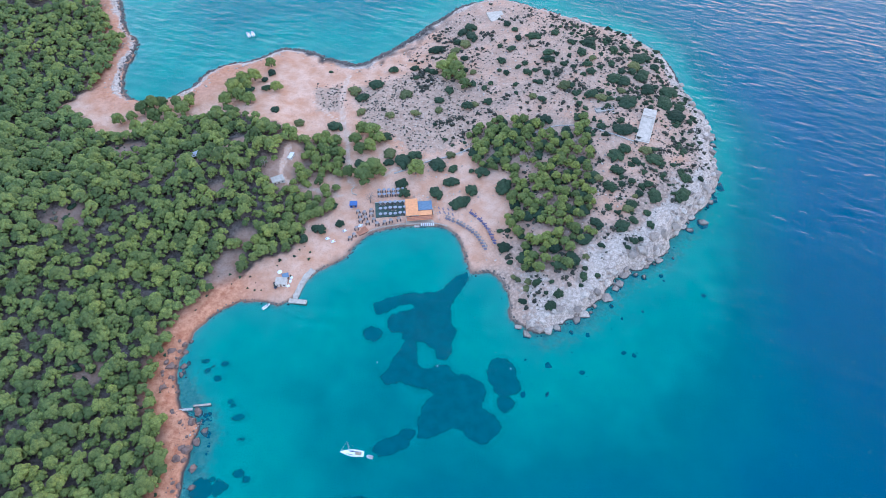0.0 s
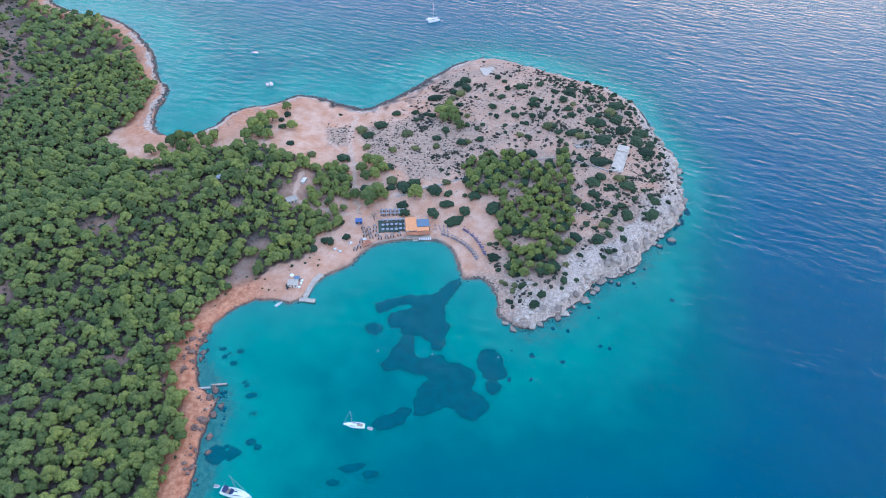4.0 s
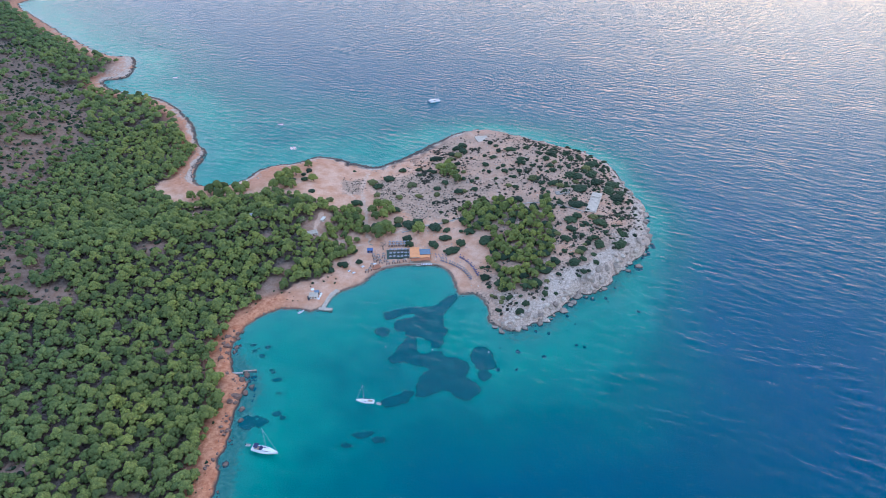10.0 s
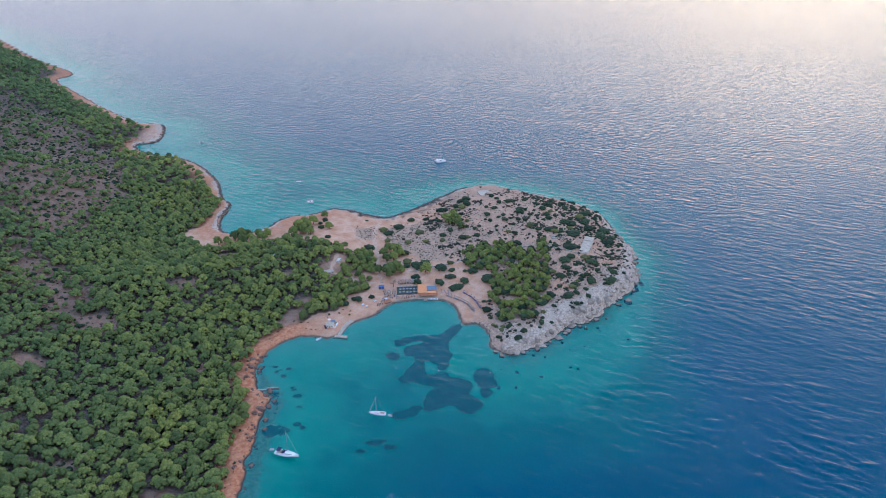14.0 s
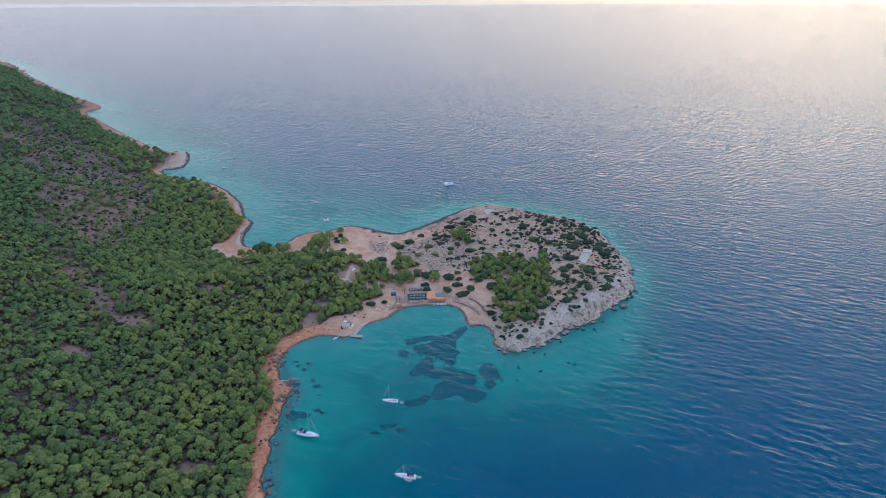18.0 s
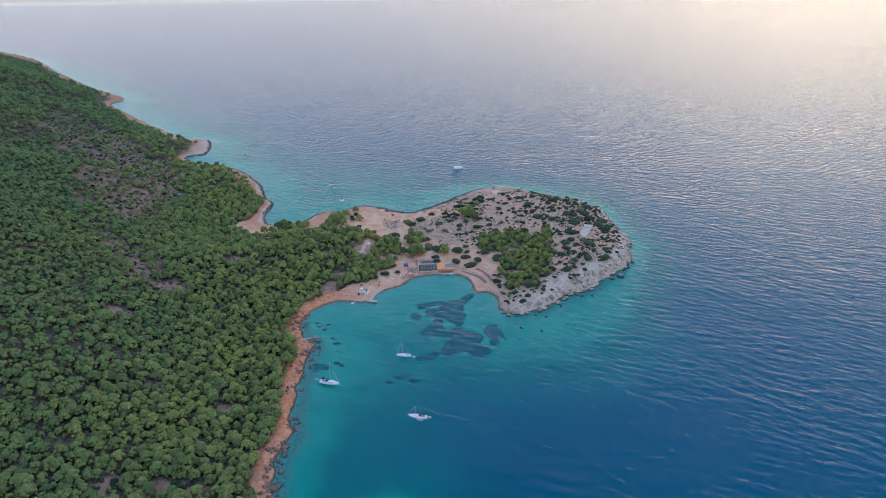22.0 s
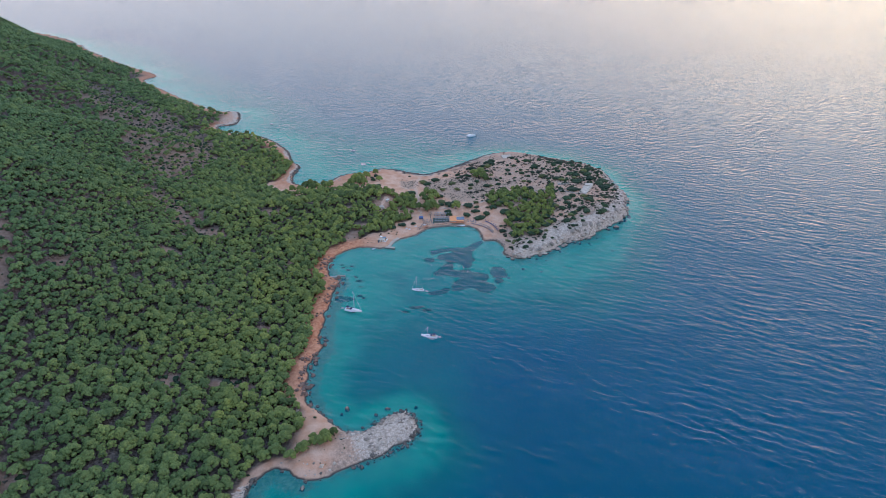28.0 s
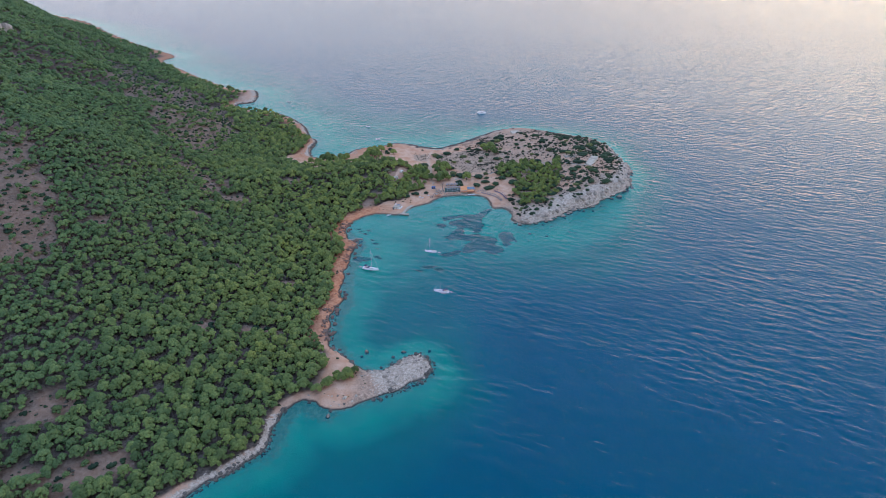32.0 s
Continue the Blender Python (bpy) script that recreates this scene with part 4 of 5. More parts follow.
def strew(name, x0, x1, y0, y1, gap, low, high, chance, size, label, power=2.0, where=None, mat=ROCK):
    s = scatter(rng, x0, x1, y0, y1, gap)
    rough = from_shore(s[:, 0], s[:, 1], SHORE[::6])
    s = s[(rough > low - 25) & (rough < high + 25)]
    d = from_shore(s[:, 0], s[:, 1])
    k = (d > low) & (d < high) & (rng.rand(len(s)) < chance)
    if where is not None:
        k &= where(s[:, 0], s[:, 1]) > rng.rand(len(s))
    s, d = s[k], d[k]
    stand(name, rng, s, land_height(s[:, 0], s[:, 1], d), size[0] + (size[1] - size[0]) * rng.rand(len(s)) ** power, stone, mat, label, "rocks", False)


DARK_ROCK = plain("sea_worn_dark_rock", (0.135, 0.11, 0.095), 0.95, 0, 0.5, 0.9)
strew("shore_rocks", -160, 205, 150, 300, 1.05, -1.2, 2.4, 0.75, (0.3, 1.25), "dark jagged rocks along the waterline", 2.0, None, DARK_ROCK)
strew("cove_rocks", -380, -185, 180, 600, 1.3, -1.0, 2.8, 0.7, (0.35, 1.4), "dark jagged rocks along the waterline", 2.0, None, DARK_ROCK)
strew("belt_stones", -380, 205, 120, 600, 1.7, 2, 12, 0.4, (0.2, 0.8), "bleached limestone rubble above the waterline", 2.4, lambda x, y: ease(y + 0.2 * x, 120, 165) * (0.5 + 0.5 * ripple(x, y, 10, 75)))
strew("bluff_rocks", 40, 205, -35, 160, 1.9, -2.5, 6, 0.5, (0.35, 2.9), "pale limestone blocks on the steep shore", 3.0, lambda x, y: np.maximum(bluff(x, y), ease(x, 150, 180)))
strew("bank_rocks", -135, -95, -230, -15, 1.5, -4.5, 6, 0.4, (0.25, 2.2), "dark and reddish rocks along the bank", 3.0, lambda x, y: 0.55 + 0.6 * ripple(x, y, 12, 48), RED_ROCK)
strew("spit_rocks", -115, -28, -295, -228, 1.3, -2.5, 10, 0.42, (0.2, 1.5), "grey weathered rocks heaped on the spit", 2.8, lambda x, y: 0.12 + ease(x + 0.4 * y, -190, -165))
strew("spit_edge_rocks", -115, -28, -295, -228, 1.5, -3.5, 1.5, 0.5, (0.4, 1.7), "dark sea-worn rocks round the spit", 2.2, lambda x, y: 0.15 + ease(x, -80, -50), DARK_ROCK)
strew("mole_rubble", -113, -100, -76, -51, 1.1, -8, 1.5, 0.5, (0.3, 1.1), "pale rubble of the broken mole", 1.4, lambda x, y: 1 - ease(np.minimum(abs(x + 102 + 0.06 * (y + 52)), abs(x + 106 - 0.5 * (y + 62))), 0.6, 1.8))
strew("south_rocks", -215, -120, -390, -285, 1.2, -1.8, 2.2, 0.6, (0.3, 1.3), "dark rocks along the waterline", 2.2, None, DARK_ROCK)
strew("bay_rocks", -110, 48, -28, 52, 1.1, -0.9, 1.1, 0.7, (0.2, 0.75), "small dark rocks along the bay", 2.0, None, DARK_ROCK)
strew("loose_stones", -30, 195, -20, 285, 2.5, 4, 120, 0.5, (0.18, 0.75), "pale loose stones among the scrub", 2.5, lambda x, y: headland(x, y) * ease(x, -25, 10) * (0.25 + 0.75 * ease(ripple(x, y, 15, 43), -0.2, 0.5)))
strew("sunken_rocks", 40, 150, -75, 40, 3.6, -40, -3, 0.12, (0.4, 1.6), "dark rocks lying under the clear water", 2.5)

# ---- a small kit for built things ----
def part(name, bm, mat, parent, label=""):
    """One mesh object under a thing or under a part."""
    me = bpy.data.meshes.new(name)
    bm.normal_update()
    bm.to_mesh(me)
    bm.free()
    me.materials.append(mat)
    ob = new(name, me)
    ob.parent = parent
    return tagged(ob, label)


def thing(name, x, y, z, turn, label, category, group="", kind=""):
    ob = new(name)
    ob.matrix_basis = pose(x, y, z, 0, 0, turn)
    return tagged(ob, label, category, group, kind)


def block(x0, x1, y0, y1, z0, z1, bevel=0.03, bm=None):
    """A box with softened edges."""
    own = bmesh.new()
    bmesh.ops.create_cube(own, size=1, matrix=Matrix.Translation(((x0 + x1) / 2, (y0 + y1) / 2, (z0 + z1) / 2)) @ Matrix.Diagonal((x1 - x0, y1 - y0, z1 - z0, 1)))
    if bevel:
        bmesh.ops.bevel(own, geom=own.edges[:], offset=min(bevel, 0.3 * min(x1 - x0, y1 - y0, z1 - z0)), segments=1, affect="EDGES")
    return merged(bm, own)


def merged(bm, own):
    if bm is None:
        return own
    me = bpy.data.meshes.new("piece")
    own.to_mesh(me)
    own.free()
    bm.from_mesh(me)
    bpy.data.meshes.remove(me)
    return bm


def rod(a, b, r0, r1=None, sides=8, bm=None):
    """A round bar from a to b."""
    own, a, b = bmesh.new(), Vector(a), Vector(b)
    turn = (b - a).to_track_quat("Z", "Y").to_matrix().to_4x4()
    bmesh.ops.create_cone(own, cap_ends=True, segments=sides, radius1=r0, radius2=r0 if r1 is None else r1, depth=(b - a).length, matrix=Matrix.Translation((a + b) / 2) @ turn)
    return merged(bm, own)


def band(points, width, low, high, lumpy=0.0):
    """A wall or kerb that follows a line of places over the ground."""
    line = rounded(points, 1.5)
    ahead = np.gradient(line, axis=0)
    side = np.stack([-ahead[:, 1], ahead[:, 0]], 1) / np.linalg.norm(ahead, axis=1)[:, None] * width / 2
    z = height(line[:, 0], line[:, 1])
    r = np.random.RandomState(3)
    bm, rows = bmesh.new(), []
    for p, s, h in zip(line, side, z):
        k = 1 + lumpy * (r.rand() - 0.5)
        rows.append([bm.verts.new((*(p - s * k), h + low)), bm.verts.new((*(p - s * 0.85 * k), h + high * k)), bm.verts.new((*(p + s * 0.85 * k), h + high * k)), bm.verts.new((*(p + s * k), h + low))])
    for a, b in zip(rows, rows[1:]):
        for n in range(4):
            bm.faces.new((a[n], a[(n + 1) % 4], b[(n + 1) % 4], b[n]))
    bm.faces.new(rows[0][::-1])
    bm.faces.new(rows[-1])
    bmesh.ops.recalc_face_normals(bm, faces=bm.faces[:])
    return bm


def gz(x, y):
    return float(height(x, y))


WHITE = plain("white_gelcoat", (0.75, 0.76, 0.78), 0.3, 0, 0.06)
NAVY = plain("navy_canvas", (0.02, 0.035, 0.10), 0.8)
SMOKED = plain("smoked_glass", (0.02, 0.025, 0.03), 0.08, 0, 0.1)
ALLOY = plain("bare_aluminium", (0.62, 0.63, 0.65), 0.35, 0.9, 0.08)
TEAK = plain("grey_teak", (0.36, 0.27, 0.19), 0.7, 0, 0.2, 6)
RUBBER = plain("grey_rubber", (0.45, 0.46, 0.48), 0.6)
CONCRETE = plain("weathered_concrete", (0.44, 0.365, 0.30), 0.9, 0, 0.22, 0.6)
PALE = plain("pale_concrete", (0.50, 0.41, 0.335), 0.9, 0, 0.2, 0.5)
DRYSTONE = plain("dry_stone", (0.40, 0.36, 0.325), 0.95, 0, 0.3, 1.5)
ORANGE = plain("orange_roof_felt", (0.72, 0.30, 0.13), 0.8, 0, 0.12, 0.8)
BRICKRED = plain("brown_red_boards", (0.38, 0.15, 0.085), 0.8, 0, 0.25, 2)
BLUEROOF = plain("dull_blue_sheet", (0.10, 0.165, 0.24), 0.5, 0, 0.2, 1)
PLASTER = plain("cream_plaster", (0.68, 0.62, 0.55), 0.9, 0, 0.12, 1)
MATS = plain("dark_green_matting", (0.05, 0.085, 0.07), 0.95, 0, 0.3, 1)
CANVAS = plain("pale_grey_canvas", (0.29, 0.29, 0.32), 0.85, 0, 0.1, 2)
REED = plain("brown_reed_thatch", (0.30, 0.25, 0.23), 0.95, 0, 0.3, 5)
CUSHION = plain("violet_blue_cushion", (0.20, 0.175, 0.21), 0.9, 0, 0.2, 2)
LIGHTWOOD = plain("bleached_wood", (0.45, 0.37, 0.30), 0.8, 0, 0.2, 4)
TARP = plain("bright_blue_tarpaulin", (0.03, 0.095, 0.27), 0.5, 0, 0.2, 1)
RUST = plain("rusty_sheet", (0.28, 0.19, 0.14), 0.8, 0.2, 0.3, 2)
GREY_TWIG = plain("grey_twigs", (0.26, 0.205, 0.175), 0.9)
SEAGRASS = seagrass_material()
TAN = plain("sandy_concrete", (0.40, 0.31, 0.25), 0.9, 0, 0.2, 0.8)
VIOLET = plain("dark_violet_cushion", (0.11, 0.095, 0.18), 0.9, 0, 0.2, 2)
DARKWOOD = plain("dark_stained_wood", (0.085, 0.06, 0.055), 0.8, 0, 0.3, 4)

# ---- boats at anchor ----
def hull_mesh(long, wide, tall, draught, stern=0.75, sharp=1.7):
    """A hull with its bow towards +x, open at nothing: sheer, turn of bilge and keel line."""
    bm, rows = bmesh.new(), []
    for n in range(15):
        u = n / 14
        w = wide / 2 * min(1, (stern + (1 - stern) * math.sin(min(u / 0.45, 1) * math.pi / 2))) * (1 - max(0, (u - 0.45) / 0.55) ** sharp)
        w = max(w, 0.03)
        top = tall * (0.86 + 0.22 * (u - 0.35) ** 2 * 2)
        x = (u - 0.5) * long + (0.0 if u < 1 else 0.1)
        rise = draught * (1 - 0.7 * max(0, (u - 0.5) / 0.5) ** 2)
        ring = [(w, top), (w * 0.98, top * 0.55), (w * 0.86, 0.02), (w * 0.45, -rise * 0.8), (0, -rise)]
        pts = [(x, y, z) for y, z in ring] + [(x, -y, z) for y, z in ring[-2::-1]]
        rows.append([bm.verts.new(p) for p in pts])
    for a, b in zip(rows, rows[1:]):
        for n in range(len(a) - 1):
            bm.faces.new((a[n], b[n], b[n + 1], a[n + 1]))
        bm.faces.new((a[-1], b[-1], b[0], a[0]))
    bm.faces.new(rows[0])
    bm.faces.new(rows[-1][::-1])
    bmesh.ops.recalc_face_normals(bm, faces=bm.faces[:])
    return bm


def cabin_mesh(x0, x1, wide, z0, z1, slope=0.5):
    """A coachroof with sloping ends and sides."""
    bm = bmesh.new()
    low = [bm.verts.new(p) for p in ((x0, -wide / 2, z0), (x1, -wide / 2 * 0.62, z0), (x1, wide / 2 * 0.62, z0), (x0, wide / 2, z0))]
    top = [bm.verts.new(p) for p in ((x0 + 0.2, -wide / 2 * 0.86, z1), (x1 - slope, -wide / 2 * 0.5, z1 * 0.97), (x1 - slope, wide / 2 * 0.5, z1 * 0.97), (x0 + 0.2, wide / 2 * 0.86, z1))]
    for n in range(4):
        bm.faces.new((low[n], low[(n + 1) % 4], top[(n + 1) % 4], top[n]))
    bm.faces.new(top)
    bm.faces.new(low[::-1])
    bmesh.ops.bevel(bm, geom=bm.edges[:], offset=0.06, segments=2, affect="EDGES")
    return bm


def rig(boat, x, foot, tall, boom, bow, stern_x, deck):
    part("mast", rod((x, 0, foot), (x, 0, tall), 0.11, 0.07), ALLOY, boat, "tall bare aluminium mast")
    part("boom", rod((x - 0.1, 0, foot + 1.0), (x - boom, 0, foot + 1.05), 0.07), ALLOY, boat)
    bm = rod((x - 0.3, 0, foot + 1.22), (x - boom + 0.2, 0, foot + 1.18), 0.2, 0.12)
    part("sail_cover", bm, NAVY, boat, "furled sail under a navy cover")
    part("spreader", rod((x, -0.8, tall * 0.6), (x, 0.8, tall * 0.6), 0.035), ALLOY, boat)
    part("forestay", rod((bow, 0, deck), (x + 0.05, 0, tall * 0.95), 0.06, 0.05, 6), WHITE, boat, "furled white headsail on the forestay")
    part("backstay", rod((stern_x, 0, deck), (x - 0.05, 0, tall), 0.02, None, 5), ALLOY, boat)
    for s in (-1, 1):
        part("shroud", rod((x - 0.2, s * 1.3, deck), (x, s * 0.1, tall * 0.95), 0.018, None, 5), ALLOY, boat)


def yacht(x, y, turn, long, label, sprayhood=True, mast=15.5):
    k = long / 12
    b = thing("sailing_yacht", x, y, 0, turn, label, "sailing boat")
    part("hull", hull_mesh(long, 3.7 * k, 1.15 * k, 0.6), WHITE, b, "white hull")
    part("deck", hull_mesh(long * 0.965, 3.5 * k, 1.2 * k, -1.0 * k), WHITE, b)
    cab = part("cabin", cabin_mesh(-1.4 * k, 3.4 * k, 2.4 * k, 1.05 * k, 1.62 * k), WHITE, b)
    for s in (-1, 1):
        part("window", rod((-0.9 * k, s * 1.12 * k, 1.36 * k), (1.9 * k, s * 0.83 * k, 1.36 * k), 0.1), SMOKED, cab)
    part("cockpit", block(-4.9 * k, -1.7 * k, -0.85 * k, 0.85 * k, 1.02 * k, 1.24 * k), TEAK, b, "teak-floored cockpit")
    for s in (-1, 1):
        part("bench", block(-4.7 * k, -1.8 * k, s * 1.25 * k - 0.25, s * 1.25 * k + 0.25, 1.05 * k, 1.42 * k), WHITE, b)
    if sprayhood:
        part("sprayhood", cabin_mesh(-2.3 * k, -0.7 * k, 2.5 * k, 1.4 * k, 2.15 * k), NAVY, b, "navy canvas sprayhood")
        part("bimini", block(-4.9 * k, -2.9 * k, -1.25 * k, 1.25 * k, 2.75 * k, 2.83 * k), NAVY, b, "navy canvas sun awning")
        for s in (-1, 1):
            for u in (-4.7, -3.1):
                part("awning_pole", rod((u * k, s * 1.2 * k, 1.3 * k), (u * k, s * 1.2 * k, 2.76 * k), 0.025), ALLOY, b)
    wheel = bmesh.new()
    bmesh.ops.create_circle(wheel, segments=14, radius=0.45, matrix=Matrix.Translation((-3.9 * k, 0, 1.75 * k)) @ Euler((0, radians(90), 0)).to_matrix().to_4x4(), cap_ends=True)
    part("steering_wheel", merged(None, wheel), ALLOY, b)
    part("keel", block(-0.9 * k, 0.9 * k, -0.12, 0.12, -1.5 * k, -0.4), SMOKED, b)
    rig(b, 0.9 * k, 1.5 * k, mast * k, 4.6 * k, long * 0.49, -long * 0.49, 1.15 * k)
    part("pulpit", rod((long * 0.48, 0, 1.75 * k), (long * 0.38, 1.1 * k, 1.75 * k), 0.03, bm=rod((long * 0.48, 0, 1.75 * k), (long * 0.38, -1.1 * k, 1.75 * k), 0.03)), ALLOY, b)
    return b


def dinghy(x, y, turn, label, long=2.9):
    d = thing("dinghy", x, y, 0, turn, label, "dinghy", "small boats at anchor")
    tube = rod((-long / 2, -0.6, 0.25), (long * 0.28, -0.6, 0.27), 0.22)
    tube = rod((-long / 2, 0.6, 0.25), (long * 0.28, 0.6, 0.27), 0.22, bm=tube)
    tube = rod((long * 0.26, -0.6, 0.27), (long / 2, 0, 0.36), 0.22, 0.2, bm=tube)
    part("tube", rod((long * 0.26, 0.6, 0.27), (long / 2, 0, 0.36), 0.22, 0.2, bm=tube), RUBBER, d, "grey inflated tube")
    part("floor", block(-long / 2 + 0.1, long * 0.3, -0.5, 0.5, 0.05, 0.14), LIGHTWOOD, d)
    part("thwart", block(-0.3, 0.0, -0.55, 0.55, 0.3, 0.36), LIGHTWOOD, d)
    motor = part("outboard", block(-long / 2 - 0.28, -long / 2 + 0.05, -0.16, 0.16, 0.35, 0.85, 0.06), SMOKED, d, "black outboard motor")
    part("shaft", rod((-long / 2 - 0.15, 0, -0.3), (-long / 2 - 0.15, 0, 0.4), 0.06), ALLOY, motor)
    return d


def motor_boat(x, y, turn, long, label, awning=False):
    k = long / 6
    b = thing("motor_boat", x, y, 0, turn, label, "motor boat", "small boats at anchor")
    part("hull", hull_mesh(long, 2.2 * k, 0.85 * k, 0.35, 0.9), WHITE, b)
    part("cockpit", block(-2.4 * k, 0.6 * k, -0.75 * k, 0.75 * k, 0.7 * k, 0.8 * k), LIGHTWOOD, b)
    part("console", block(-0.5 * k, 0.3 * k, -0.4 * k, 0.4 * k, 0.7 * k, 1.35 * k, 0.08), WHITE, b)
    part("windscreen", block(0.25 * k, 0.33 * k, -0.45 * k, 0.45 * k, 1.3 * k, 1.65 * k), SMOKED, b)
    for s in (-1, 1):
        part("seat", block(-2.2 * k, -0.8 * k, s * 0.55 * k - 0.2, s * 0.55 * k + 0.2, 0.75 * k, 1.0 * k, 0.05), WHITE, b)
    part("bow_cushion", block(0.7 * k, 1.9 * k, -0.5 * k, 0.5 * k, 0.82 * k, 0.95 * k, 0.05), CANVAS, b)
    if awning:
        part("awning", block(-1.6 * k, 0.5 * k, -0.85 * k, 0.85 * k, 1.95 * k, 2.02 * k), NAVY, b)
        for u in (-1.5, 0.4):
            for s in (-1, 1):
                part("awning_pole", rod((u * k, s * 0.75 * k, 0.7 * k), (u * k, s * 0.75 * k, 1.96 * k), 0.025), ALLOY, b)
    part("outboard", block(-3.3 * k, -2.9 * k, -0.2 * k, 0.2 * k, 0.4 * k, 1.15 * k, 0.06), SMOKED, b)
    return b


def catamaran(x, y, turn, label):
    b = thing("catamaran", x, y, 0, turn, label, "catamaran")
    for s in (-1, 1):
        h = part("hull", hull_mesh(13, 1.9, 1.6, 0.5, 0.8), WHITE, b)
        h.location = (0, s * 2.7, 0)
        part("step", block(-6.9, -6.2, -0.6, 0.6, 0.3, 0.5), TEAK, h)
    part("bridge_deck", block(-5.4, 2.6, -2.6, 2.6, 1.0, 1.6, 0.1), WHITE, b)
    cab = part("cabin", cabin_mesh(-2.6, 2.4, 4.8, 1.6, 2.7, 1.0), WHITE, b)
    part("window", block(-1.6, 0.9, -2.32, 2.32, 2.0, 2.4, 0.05), SMOKED, cab)
    part("hard_top", block(-5.2, -2.3, -2.2, 2.2, 3.1, 3.22, 0.05), WHITE, b)
    for s in (-1, 1):
        part("roof_post", rod((-5.0, s * 2.0, 1.5), (-5.0, s * 2.0, 3.12), 0.05), ALLOY, b)
    part("trampoline", block(2.7, 5.6, -1.9, 1.9, 1.28, 1.32, 0), RUBBER, b, "grey netting between the bows")
    part("crossbeam", rod((5.6, -2.7, 1.35), (5.6, 2.7, 1.35), 0.1), ALLOY, b)
    rig(b, 0.6, 2.7, 18.5, 5.2, 5.6, -5.3, 1.5)
    return b


yacht(-36.5, -81.2, 168, 10.5, "small white sailing yacht at anchor in the bay", False)
yacht(-88.5, -111, -18, 14.5, "white sailing yacht with navy awnings at anchor")
yacht(-27.5, -151.5, 165, 12.5, "white cruising yacht with a covered cockpit at anchor", True, 8.5)
dinghy(-28.8, -83.6, 158, "small brown and grey dinghy behind a yacht")
dinghy(-97.8, -106.5, -10, "pale inflatable dinghy tied behind a yacht")
dinghy(-19.8, -152.6, 165, "grey inflatable dinghy tied behind a yacht")
dinghy(-26, -154.6, 165, "white tender lying alongside a yacht", 4.2)
catamaran(41, 378, 20, "white sailing catamaran at anchor off the headland")
motor_boat(-113.6, 259.2, 115, 6.6, "small white motor boat beside another")
motor_boat(-110.4, 260.2, 110, 6.8, "small white motor boat beside another")
motor_boat(-131.5, 320.5, 170, 6.0, "small white motor boat alone at anchor", True)
motor_boat(-282, 480, 170, 6.0, "small white motor boat near the rocky cape")
motor_boat(-80.2, 1.4, 40, 4.6, "small white boat moored beside the quay")

for x, y in ((-24, -37), (5, -42), (40, -47)):
    buoy = thing("mooring_buoy", x, y, 0, 0, "small white mooring buoy afloat in the bay", "buoy", "mooring buoys of the bay")
    part("float", rod((0, 0, -0.3), (0, 0, 0.35), 0.32, 0.22, 10), WHITE, buoy)
    part("eye", rod((0, 0, 0.35), (0, 0, 0.55), 0.06, None, 6), ALLOY, buoy)

# ---- seagrass on the bay's floor ----
def meadow(name, ovals, outlines, label, lowest=0.12):
    gx, gy = np.arange(-115, 50, 0.8), np.arange(-116, 18, 0.8)
    x, y = np.meshgrid(gx, gy)
    r = np.full(x.shape, 9.0)
    for cx, cy, a, b in ovals:
        r = np.minimum(r, (np.hypot((x - cx) / a, (y - cy) / b) - 1) * min(a, b))
    for outline in outlines:
        r = np.minimum(r, -from_shore(x, y, rounded(outline + outline[:1], 2.0)))
    r = r + 0.7 * ripple(x, y, 5, 51) + 0.5 * ripple(x, y, 2.2, 52)
    inside = r < 2.5
    cell = inside[:-1, :-1] & inside[1:, :-1] & inside[:-1, 1:] & inside[1:, 1:]
    idx = np.arange(x.size).reshape(x.shape)
    q = np.stack([idx[:-1, :-1], idx[:-1, 1:], idx[1:, 1:], idx[1:, :-1]], -1)[cell]
    used, q = np.unique(q, return_inverse=True)
    z = height(x.ravel()[used], y.ravel()[used]) + lowest + 0.35 * np.clip(-r.ravel()[used] / 2, 0, 1) + 0.1 * ripple(x.ravel()[used], y.ravel()[used], 1.5, 53)
    ob = joined(name, np.stack([x.ravel()[used], y.ravel()[used], np.minimum(z, -0.5)], 1), q.reshape(-1, 4), SEAGRASS)
    ob.data.attributes.new("thick", "FLOAT", "POINT").data.foreach_set("value", np.clip(0.5 - r.ravel()[used] / 3, 0, 1).astype(np.float32))
    tagged(ob, label, "seagrass", kind="stuff")


meadow("seagrass_meadow", [], [MEADOW_UPPER, MEADOW_LOWER], "dark seagrass meadow on the sandy sea floor")
meadow("seagrass_patches", PATCHES, [], "scattered dark patches of seagrass")


